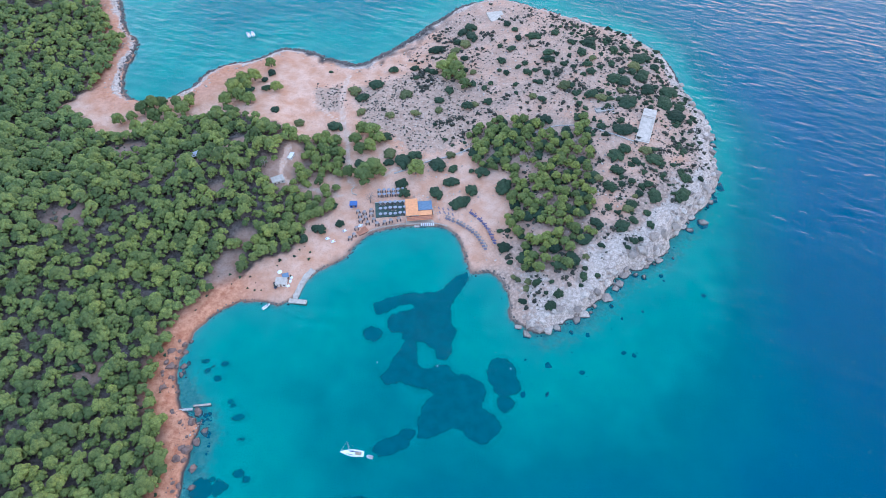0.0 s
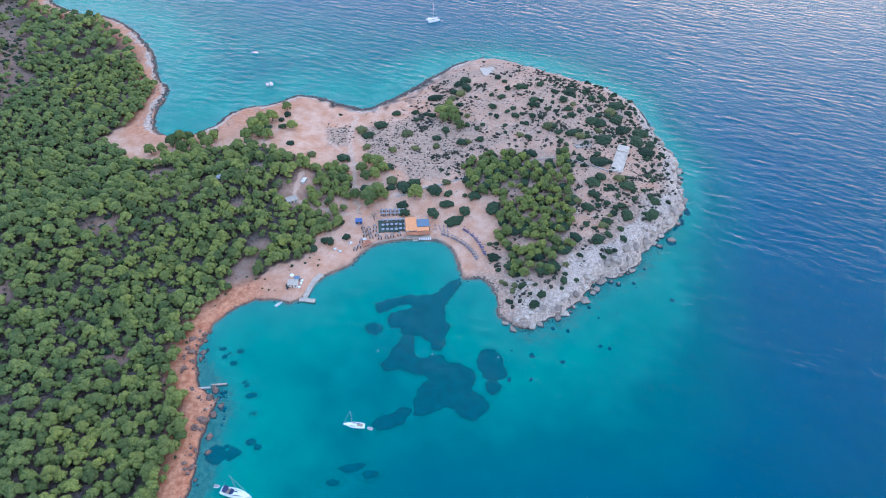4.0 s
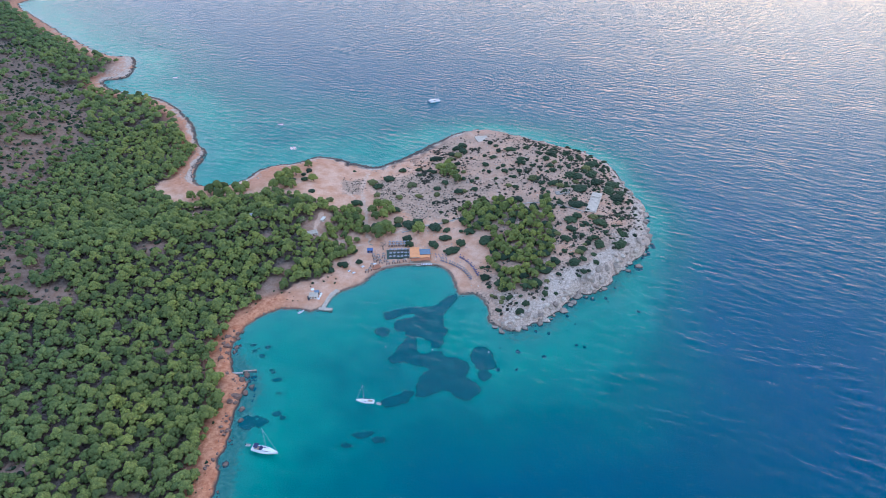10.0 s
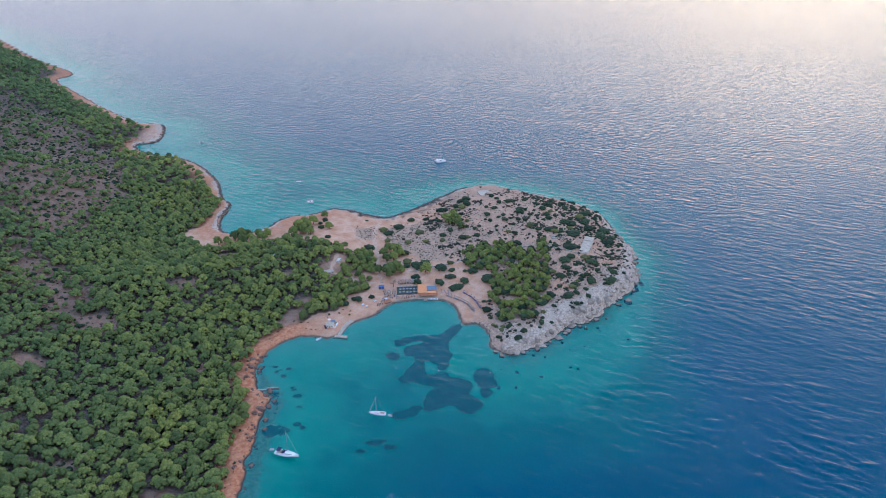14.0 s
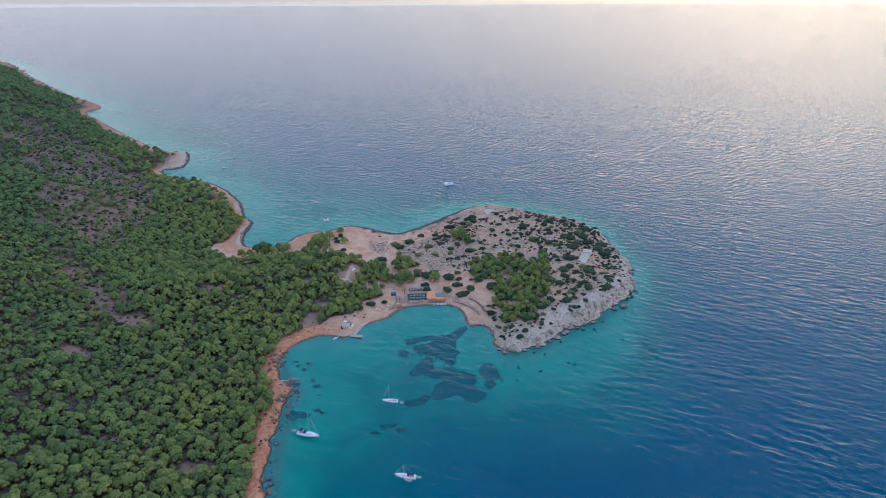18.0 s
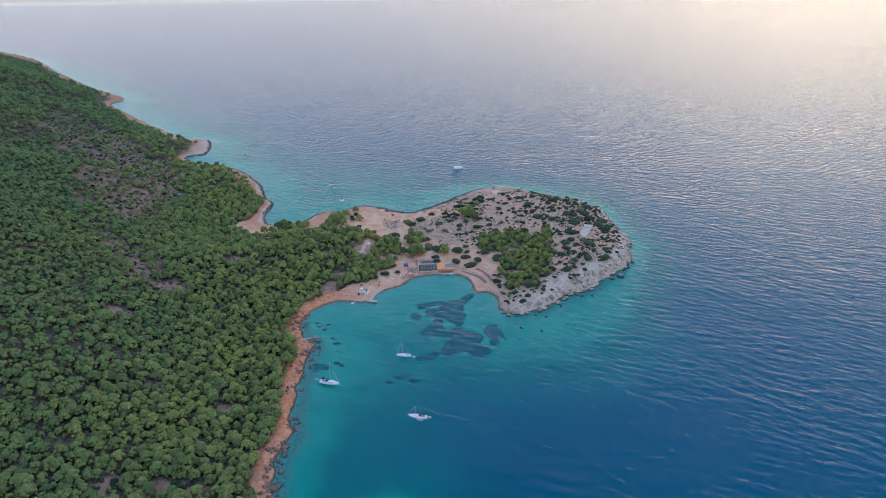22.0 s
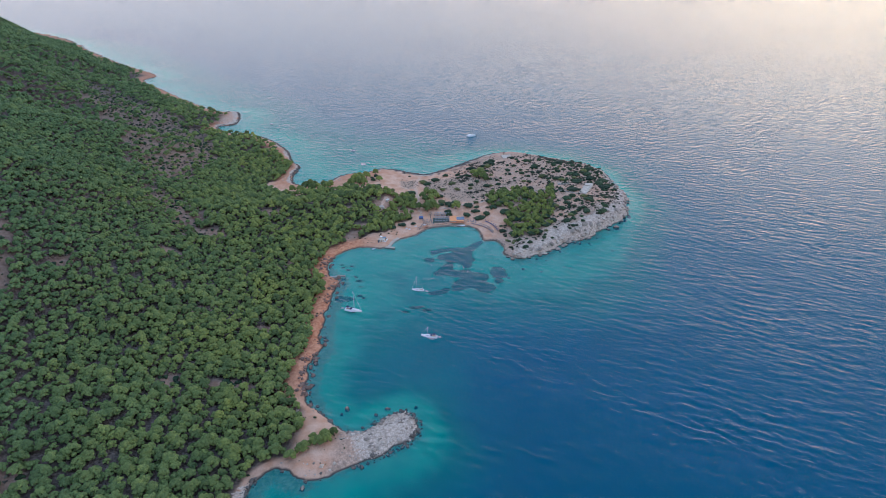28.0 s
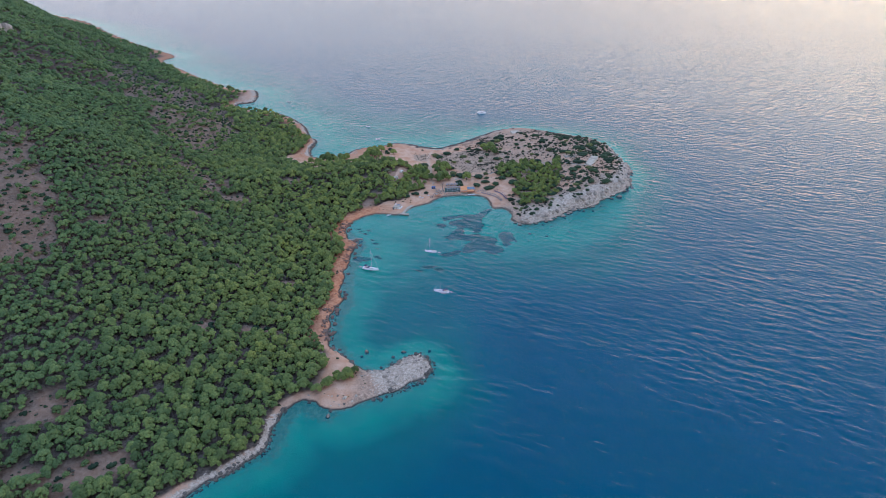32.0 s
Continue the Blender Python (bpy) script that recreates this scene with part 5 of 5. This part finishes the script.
# ---- the beach bar ----
def beach_bar():
    z = gz(3, 56)
    b = thing("beach_bar", 0, 0, z, 0, "low beach bar with orange flat roof and blue sheet roof", "beach bar")
    wall = part("wall", block(-3.4, 2.9, 54.5, 66.6, -0.4, 2.9, 0.04), PLASTER, b, "cream plastered walls")
    for x in (-2.2, 0.8):
        part("window", block(x, x + 1.4, 54.44, 54.5, 1.0, 2.0, 0.01), SMOKED, wall)
    part("door", block(-0.5, 0.5, 54.42, 54.5, 0, 2.05, 0.01), BRICKRED, wall)
    roof = part("roof", block(-3.9, 3.35, 54.0, 67.2, 2.9, 3.15, 0.05), ORANGE, b, "flat orange roof")
    for n in range(7):
        part("roof_seam", block(-3.85, 3.3, 55.3 + 1.7 * n, 55.38 + 1.7 * n, 3.15, 3.2, 0), ORANGE, roof)
    part("side_wall", block(3.3, 11.2, 58.4, 64.6, -0.4, 2.4, 0.04), BRICKRED, b)
    blue = part("blue_roof", block(3.4, 11.6, 58.0, 65.2, 2.42, 2.56, 0.03), BLUEROOF, b, "dull blue sheet roof")
    for n in range(8):
        part("rib", block(3.9 + n, 3.98 + n, 58.05, 65.15, 2.56, 2.62, 0), BLUEROOF, blue)
    part("terrace_roof", block(3.4, 11.1, 54.2, 57.9, 2.2, 2.32, 0.03), ORANGE, b)
    part("front_roof", block(-3.8, 10.8, 50.6, 53.9, 2.1, 2.25, 0.03), BRICKRED, b, "brown-red boarded awning")
    for n in range(9):
        part("batten", block(-3.8, 10.8, 50.8 + 0.36 * n, 50.9 + 0.36 * n, 2.25, 2.31, 0), ORANGE if n % 3 == 0 else BRICKRED, b)
    part("terrace", block(-4.2, 11.6, 50.2, 58.0, -0.6, 0.12, 0.03), LIGHTWOOD, b, "bleached wooden terrace")
    for n in range(6):
        part("post", block(-3.6 + 2.85 * n, -3.46 + 2.85 * n, 50.7, 50.84, 0.1, 2.12, 0), LIGHTWOOD, b)
    part("counter", block(4.2, 9.8, 55.2, 55.9, 0.1, 1.1, 0.03), BRICKRED, b)
    part("sign_board", block(11.7, 12.0, 55.5, 60.5, 0.0, 1.5, 0.03), PALE, b, "pale board beside the terrace")


beach_bar()
GROUP_GREY, GROUP_REED, GROUP_BEDS = "grey umbrellas beside the bar", "reed umbrellas along the bay", "sunbeds of the beach"


def umbrella(mat, label, group, reach, thatch):
    u = thing("beach_umbrella", 0, 0, 0, 0, label, "umbrella", group)
    part("pole", rod((0, 0, -0.2), (0, 0, 2.45), 0.035, None, 6), LIGHTWOOD, u)
    bm = bmesh.new()
    bmesh.ops.create_cone(bm, cap_ends=True, segments=8, radius1=reach, radius2=0.06, depth=0.55 if not thatch else 0.8, matrix=Matrix.Translation((0, 0, 2.3)))
    part("canopy", bm, mat, u)
    part("finial", rod((0, 0, 2.5), (0, 0, 2.72), 0.05, 0.01, 6), LIGHTWOOD, u)
    part("foot", rod((0, 0, -0.1), (0, 0, 0.12), 0.28, 0.24), CONCRETE, u)
    return u


def sunbed(mat, label):
    s = thing("sunbed", 0, 0, 0, 0, label, "sunbed", GROUP_BEDS)
    part("frame", block(-0.35, 0.35, -0.95, 0.95, 0.26, 0.32, 0.01), LIGHTWOOD, s)
    part("mattress", block(-0.33, 0.33, -0.93, 0.3, 0.32, 0.4, 0.02), mat, s)
    back = part("backrest", block(-0.33, 0.33, 0, 0.72, 0, 0.08, 0.02), mat, s)
    back.matrix_basis = pose(0, 0.28, 0.34, 32)
    for x in (-0.3, 0.3):
        for y in (-0.8, 0.7):
            part("leg", block(x - 0.03, x + 0.03, y - 0.03, y + 0.03, -0.15, 0.27, 0), LIGHTWOOD, s)
    return s


def spread(maker, places):
    """The maker itself at the first place and copies at the others: x, y, turn."""
    z = height([p[0] for p in places], [p[1] for p in places])
    for n, ((x, y, turn), h) in enumerate(zip(places, z)):
        m = pose(x, y, h, 0, 0, turn)
        if n:
            copy_thing(maker, m)
        else:
            maker.matrix_basis = m


r = random.Random(5)
rows = [(-18.6 + 2.85 * c + 0.15 * k, 57.8 + 4.35 * k - 0.05 * c, r.uniform(-20, 20)) for k in range(3) for c in range(6)]
rows += [(-18.6 + 2.8 * c, 73.2 + 3.3 * k - 0.08 * c, r.uniform(-20, 20)) for k in range(2) for c in range(6)]
spread(umbrella(CANVAS, "pale grey canvas beach umbrella beside the bar", GROUP_GREY, 1.12, False), rows)
beds = [(x + s * 0.85, y - 0.3, r.uniform(-6, 6)) for x, y, _ in rows for s in (-1, 1)]
spread(sunbed(DARKWOOD, "dark cushioned sunbed under an umbrella"), beds)
reeds = [(-30.5, 58.5), (-27.3, 56.2), (-24, 58.6), (-30.2, 54.6), (-26.2, 52.6), (-22.6, 54.6), (-20.8, 51.6), (-16.5, 52.2), (-12.9, 53), (-8.3, 53.6), (-32.6, 48.8), (-34, 44.3), (-36.4, 42.2), (-23.8, 62), (-31.4, 61.5), (-27.8, 60.4)]
spread(umbrella(REED, "brown reed-thatched umbrella on the shore", GROUP_REED, 1.15, True), [(x, y, r.uniform(0, 40)) for x, y in reeds])
spread(sunbed(DARKWOOD, "dark wooden sunbed under a reed umbrella"), [(x + s * 0.95, y - 0.5, r.uniform(-12, 12)) for x, y in reeds for s in (-1, 1)])
arc = []
for line, count in (([(19, 51.3), (25.4, 46.8), (29.7, 42.7), (33.8, 37.3), (36.4, 31.6), (38.2, 26)], 15), ([(33.4, 53.6), (37.6, 47.6), (40.8, 41.2), (42.6, 34.7), (43.8, 28.6)], 13)):
    way = rounded(line, 0.5)
    for n in range(count):
        x, y = way[int(n / (count - 1) * (len(way) - 1))]
        arc.append((x, y, 45 + 60 * n / count + r.uniform(-8, 8)))
for n in range(8):
    arc.append((15.5 + 2.6 * (n % 4) + r.uniform(-0.4, 0.4), 60.2 - 3.6 * (n // 4) - 0.9 * (n % 4), r.uniform(-30, 30)))
spread(sunbed(CUSHION, "grey-violet cushioned sunbed in a curved row"), arc[:15] + arc[28:])
spread(sunbed(VIOLET, "dark violet cushioned sunbed in a curved row"), arc[15:28])
spread(sunbed(VIOLET, "dark violet cushioned sunbed in a curved row"), [(x + 0.8 * math.cos(radians(turn)), y + 0.8 * math.sin(radians(turn)), turn) for x, y, turn in arc[15:28]])
spread(sunbed(CUSHION, "grey-violet cushioned sunbed in a curved row"), [(x + 0.8 * math.cos(radians(turn)), y + 0.8 * math.sin(radians(turn)), turn) for x, y, turn in arc[:15]])
spread(umbrella(REED, "small brown umbrella between two sunbeds", "small umbrellas of the beach", 0.85, True), [(x + 0.4, y + 0.9, 0) for x, y, _ in arc[:15]])
spread(umbrella(VIOLET, "closed violet-blue umbrella between sunbeds", "violet umbrellas of the beach", 0.5, True), [(x + 0.4, y + 0.9, 0) for x, y, _ in arc[15:28:2]])
spread(sunbed(WHITE, "white plastic sunbed on the sea wall"), [(4.4 + 1.15 * n, 49.3 - 0.1 * n, 0) for n in range(7)])
mat = thing("ground_mat", 0, 0, 0, 0, "dark green matting spread under the umbrellas", "matting")
part("mat", block(-21.5, -4.6, 56.6, 68.2, gz(-12, 62) - 0.25, gz(-12, 62) + 0.22, 0), MATS, mat)
part("kerb", block(-21.7, -4.5, 68.2, 68.7, gz(-12, 68) - 0.3, gz(-12, 68) + 0.4, 0.03), PALE, mat, "pale edging")

# ---- quay, jetty, walls ----
q = thing("sea_wall", 0, 0, 0, 0, "pale concrete wall along the head of the bay", "sea wall", kind="structure")
part("wall", band([(-27, 46.6), (-20, 49.2), (-12, 50.4), (-5, 50.8), (0, 50.4)], 0.7, -1.0, 0.5), TAN, q)
part("wall", band([(3.5, 50.2), (8, 50.0), (14, 49.0), (19, 46.5)], 0.7, -1.0, 0.5), TAN, q)
part("stair", block(0.3, 3.2, 48.0, 50.6, -0.8, 0.35, 0.05), PALE, q)
j = thing("jetty", -64, 3, 0, -12, "pale concrete jetty on the shore of the bay", "jetty", kind="structure")
part("deck", block(-4.6, 4.9, -1.6, 1.0, 0.55, 0.95, 0.06), CONCRETE, j)
part("pier_wall", block(-4.4, 4.7, -1.4, 0.8, -2.2, 0.56, 0.04), CONCRETE, j)
part("bollard", rod((4.2, -0.3, 0.9), (4.2, -0.3, 1.35), 0.14), RUST, j)
w = thing("quay", 0, 0, 0, 0, "pale concrete quay strip beside the hut", "quay", kind="structure")
part("strip", band([(-57, 23), (-61.5, 17.5), (-64, 12), (-66.5, 4.5)], 5.0, -1.2, 0.25), CONCRETE, w)
d2 = thing("stone_mole", 0, 0, 0, 0, "low broken stone mole running out from the shore", "mole", kind="structure")
part("wall", block(-109.5, -101.6, -51.7, -50.7, -1.5, 0.5, 0.12), TAN, d2)
part("quay_edge", block(-116, -109.6, -53.4, -52.2, -1.5, 0.6, 0.12), DRYSTONE, d2)
part("slipway", block(-113.6, -112, -77, -70, -0.8, 0.45, 0.05), TAN, d2)
for n, (name, label, line, wide, high) in enumerate((
    ("stone_wall", "low pale dry stone wall across the headland", [(-9, 91), (3, 95), (13, 99), (27, 102), (44, 107)], 0.9, 0.55),
    ("stone_wall", "low pale dry stone wall near the concrete slab", [(104, 112), (116.5, 106), (128, 97), (138, 89.5)], 0.8, 0.6),
    ("stone_wall", "low pale dry stone wall above the pine grove", [(78.6, 110.7), (88, 113), (95, 114), (104, 112)], 0.8, 0.5),
    ("curved_wall", "short curved white wall behind the beach", [(-33.6, 81.5), (-35.2, 79.8), (-34.8, 77), (-32.2, 75)], 0.5, 0.7))):
    part("stones", band(line, wide, -0.3, high, 0.35), DRYSTONE if n < 3 else PALE, thing(name, 0, 0, 0, 0, label, "wall"))

# ---- huts, slab and other built things ----
def hut(x, y, turn, sx, sy, tall, wall_mat, roof_mat, label, name="hut"):
    z = min(gz(x - sx / 2, y - sy / 2), gz(x + sx / 2, y + sy / 2), gz(x, y))
    h = thing(name, x, y, z, turn, label, "hut")
    wall = part("wall", block(-sx / 2, sx / 2, -sy / 2, sy / 2, -0.5, tall, 0.03), wall_mat, h)
    part("roof", block(-sx / 2 - 0.25, sx / 2 + 0.25, -sy / 2 - 0.25, sy / 2 + 0.25, tall, tall + 0.14, 0.03), roof_mat, h)
    part("door", block(-0.45, 0.45, -sy / 2 - 0.04, -sy / 2, 0, 2.0, 0), RUST, wall)
    for s in (-1, 1):
        part("window", block(s * sx * 0.32 - 0.4, s * sx * 0.32 + 0.4, -sy / 2 - 0.04, -sy / 2, 1.0, 1.8, 0), SMOKED, wall)
    return h


hut(-72.5, 14.0, -8, 5.6, 4.2, 2.3, PLASTER, CONCRETE, "grey-roofed hut beside the quay")
hut(-70.5, 17.6, 12, 3.0, 2.6, 2.1, RUST, BLUEROOF, "small shed with a blue sheet roof beside the quay", "shed")
hut(-78.2, 87, 20, 7.0, 4.6, 2.6, PLASTER, CONCRETE, "white-walled hut among the pines", "cabin")
hut(-71.4, 107, 70, 5.0, 2.2, 2.3, PLASTER, PLASTER, "white caravan parked among the pines", "caravan")
hut(-128, 109, 30, 4.6, 4.0, 2.4, CANVAS, CANVAS, "grey canvas-roofed shelter among the pines", "shelter")
hut(-34, 67.2, -3, 4.0, 3.2, 2.2, TARP, TARP, "bright blue tarpaulin booth behind the beach", "booth")
p = thing("parasol", -73.6, 20.2, gz(-73.6, 20.2), 0, "white round parasol beside the hut", "parasol")
part("pole", rod((0, 0, -0.1), (0, 0, 2.4), 0.04), ALLOY, p)
bm = bmesh.new()
bmesh.ops.create_cone(bm, cap_ends=True, segments=12, radius1=1.3, radius2=0.05, depth=0.5, matrix=Matrix.Translation((0, 0, 2.4)))
part("canopy", bm, WHITE, p)
for n, (x, y, turn) in enumerate(((-76, 14, 10), (-75.6, 11.6, 80), (-69, 11.6, 20), (-68, 14.6, 75), (-67.6, 17, 60))):
    c = thing("storage_crate", x, y, gz(x, y), turn, "dark crate standing by the hut" if n < 2 else "pale crate standing by the hut", "crate", "crates by the hut")
    part("box", block(-0.8, 0.8, -0.5, 0.5, -0.1, 0.8, 0.04), NAVY if n < 2 else WHITE, c)
    part("lid", block(-0.84, 0.84, -0.54, 0.54, 0.8, 0.88, 0.02), SMOKED if n < 2 else WHITE, c)
for x, y, turn in ((-48.9, 43.2, 20), (-45.8, 40.8, 20), (-39.4, 48.3, 40), (-30.4, 51.3, 5)):
    t = thing("pedalo", x, y, gz(x, y) + 0.1, turn, "white pedal boat drawn up on the shore", "pedal boat", "pedal boats on the shore")
    for s in (-1, 1):
        part("float", rod((-1.3, s * 0.6, 0.2), (1.3, s * 0.6, 0.25), 0.25, 0.16), WHITE, t)
    part("seat", block(-0.7, 0.5, -0.7, 0.7, 0.35, 0.55, 0.06), WHITE, t)
    part("backrest", block(-0.8, -0.65, -0.6, 0.6, 0.5, 0.95, 0.04), BLUEROOF, t)
deck = thing("wooden_deck", -29.5, 47.5, gz(-29.5, 47.5), 28, "reddish-brown boarded deck at the end of the sea wall", "deck")
for n in range(9):
    part("board", block(-3.2, 3.2, -2.2 + 0.5 * n, -1.74 + 0.5 * n, 0.1, 0.22, 0.01), BRICKRED, deck)
part("bearer", block(-3.1, 3.1, -2.1, 2.1, -0.5, 0.1, 0), DARKWOOD, deck)
for x, y, size, seed in ((-24, 69, 1.9, 3), (-86, 97, 1.6, 4), (74, 88, 1.7, 5)):
    g = np.random.RandomState(seed)
    tree = thing("bare_tree", x, y, gz(x, y), 40 * seed, "leafless grey-brown tree with fine twigs", "tree", "bare trees")
    hung(new("trunk", trunk_mesh(g, 2.2)), tree).scale = (size, size, size)
    c = pine_crown(g, 1, 14, 0.8)
    twig = g.randint(len(c[0]), size=420)
    at = c[0][twig] * size * 0.95
    tip = at + (g.rand(420, 3) - 0.45) * 1.5
    wide = (g.rand(420, 3) - 0.5) * 0.16
    hung(joined("twigs", np.stack([at - wide, at + wide, tip], 1).reshape(-1, 3), np.arange(1260).reshape(-1, 3), GREY_TWIG, False), tree)["kind"] = "stuff"
# the long concrete slab on the height
s = thing("concrete_slab", 149.6, 102.6, 0, -26.5, "long bare concrete platform of an unfinished building", "concrete platform")
top = max(gz(149, 102), gz(140, 88), gz(157, 117)) + 0.9
part("platform", block(-4.2, 4.2, -16.5, 16.5, top - 5, top, 0.08), PALE, s)
for x in (-3.2, 3.0):
    part("kerb", block(x, x + 0.25, -15.5, 7.5, top, top + 0.25, 0.02), CONCRETE, s)
for y in (-15.5, 7.3):
    part("kerb", block(-3.2, 3.25, y, y + 0.25, top, top + 0.25, 0.02), CONCRETE, s)
for n in range(5):
    part("stub_wall", block(-2.4 + (n % 2) * 2.6, -0.4 + (n % 2) * 2.6, -12.5 + 4 * n, -12.2 + 4 * n, top, top + 0.1, 0.02), CONCRETE, s)
part("upper_floor", block(-4.0, 4.0, 8.6, 16.3, top, top + 0.35, 0.05), PALE, s, "freshly whitened end of the platform")
f = thing("concrete_platform", 79.5, 255, gz(79.5, 253) + 0.15, 8, "flat pale concrete platform near the northern shore", "concrete platform")
part("slab", block(-6.2, 6.2, -6.5, 6.5, -2.5, 0.35, 0.06), PALE, f)
u = thing("ruined_wall", 128, 121.5, gz(128, 120) - 0.1, 8, "low grey ruined hut without a roof", "ruin")
for a in ((-6, 6, -1.9, -1.5), (-6, 6, 1.5, 1.9), (-6, -5.6, -1.5, 1.5), (5.6, 6, -1.5, 1.5), (-0.2, 0.2, -1.5, 1.5)):
    part("wall", block(*a, -1, 1.1, 0.05), DRYSTONE, u)
part("floor", block(-5.6, 5.6, -1.5, 1.5, -1, 0.15, 0), CONCRETE, u)


# ---- single boulders in and by the water ----
def boulder(x, y, size, tall, label, seed):
    g = np.random.RandomState(seed)
    v, faces = clumps(g, 1, [(0, 0, 0)], [1.0], 1.0, 0.3)
    v = v * (1 + 0.25 * np.sin(v[:, [1, 2, 0]] * 3 + seed))
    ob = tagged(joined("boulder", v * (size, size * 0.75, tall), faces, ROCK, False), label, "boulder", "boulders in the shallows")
    ob.matrix_basis = pose(x, y, max(gz(x, y), -1.6) + tall * 0.25, 0, 0, seed * 47 % 360)


BOULDERS = [(165.9, 35, 4.2, 3.2), (157, 30, 3.0, 1.8), (106.4, -3.5, 3.4, 2.2), (103, -5.6, 2.6, 1.6), (96, -11, 4.0, 1.6), (110, 2.2, 3.0, 2.2), (120.6, 0.5, 2.4, 1.4), (51, -28.6, 3.0, 2.0), (47.6, -24, 2.2, 1.8), (53.6, -24.5, 2.6, 2.2), (57.5, -27.5, 2.4, 1.6),
            (-81, -228.6, 2.2, 2.0), (-55, -230.5, 2.0, 1.8), (-37, -230, 1.6, 1.4), (-98.6, -294, 2.2, 2.0), (-84, -234, 1.4, 1.2), (-62, -236, 1.6, 1.3), (129, 18, 3.6, 2.8), (136, 21, 3.4, 2.6), (122, 11, 3.2, 2.4), (146, 30, 3.2, 2.4), (186, 70, 3.6, 3.2)]
for n, (x, y, size, tall) in enumerate(BOULDERS):
    boulder(x, y, size, tall, "pale grey boulder standing in shallow water" if n < 17 else "great pale limestone block of the bluff", n + 3)

CRAGS = [(-735, 455, 17), (-722, 478, 11), (-748, 440, 12)]
# ---- bare crags high on the hill ----
for n, (x, y, size) in enumerate(CRAGS):
    g = np.random.RandomState(80 + n)
    c = (g.rand(14, 3) - 0.5) * (2.0, 1.4, 0.7)
    v, faces = clumps(g, 2, c, 0.3 + 0.25 * g.rand(14), 1.3, 0.3)
    ob = tagged(joined("rock_crag", v * size, faces, ROCK, False), "bare pale grey crag rising out of the wood", "crag", "crags of the hill")
    ob.matrix_basis = pose(x, y, gz(x, y) + 0.25 * size, 0, 0, 40 * n)
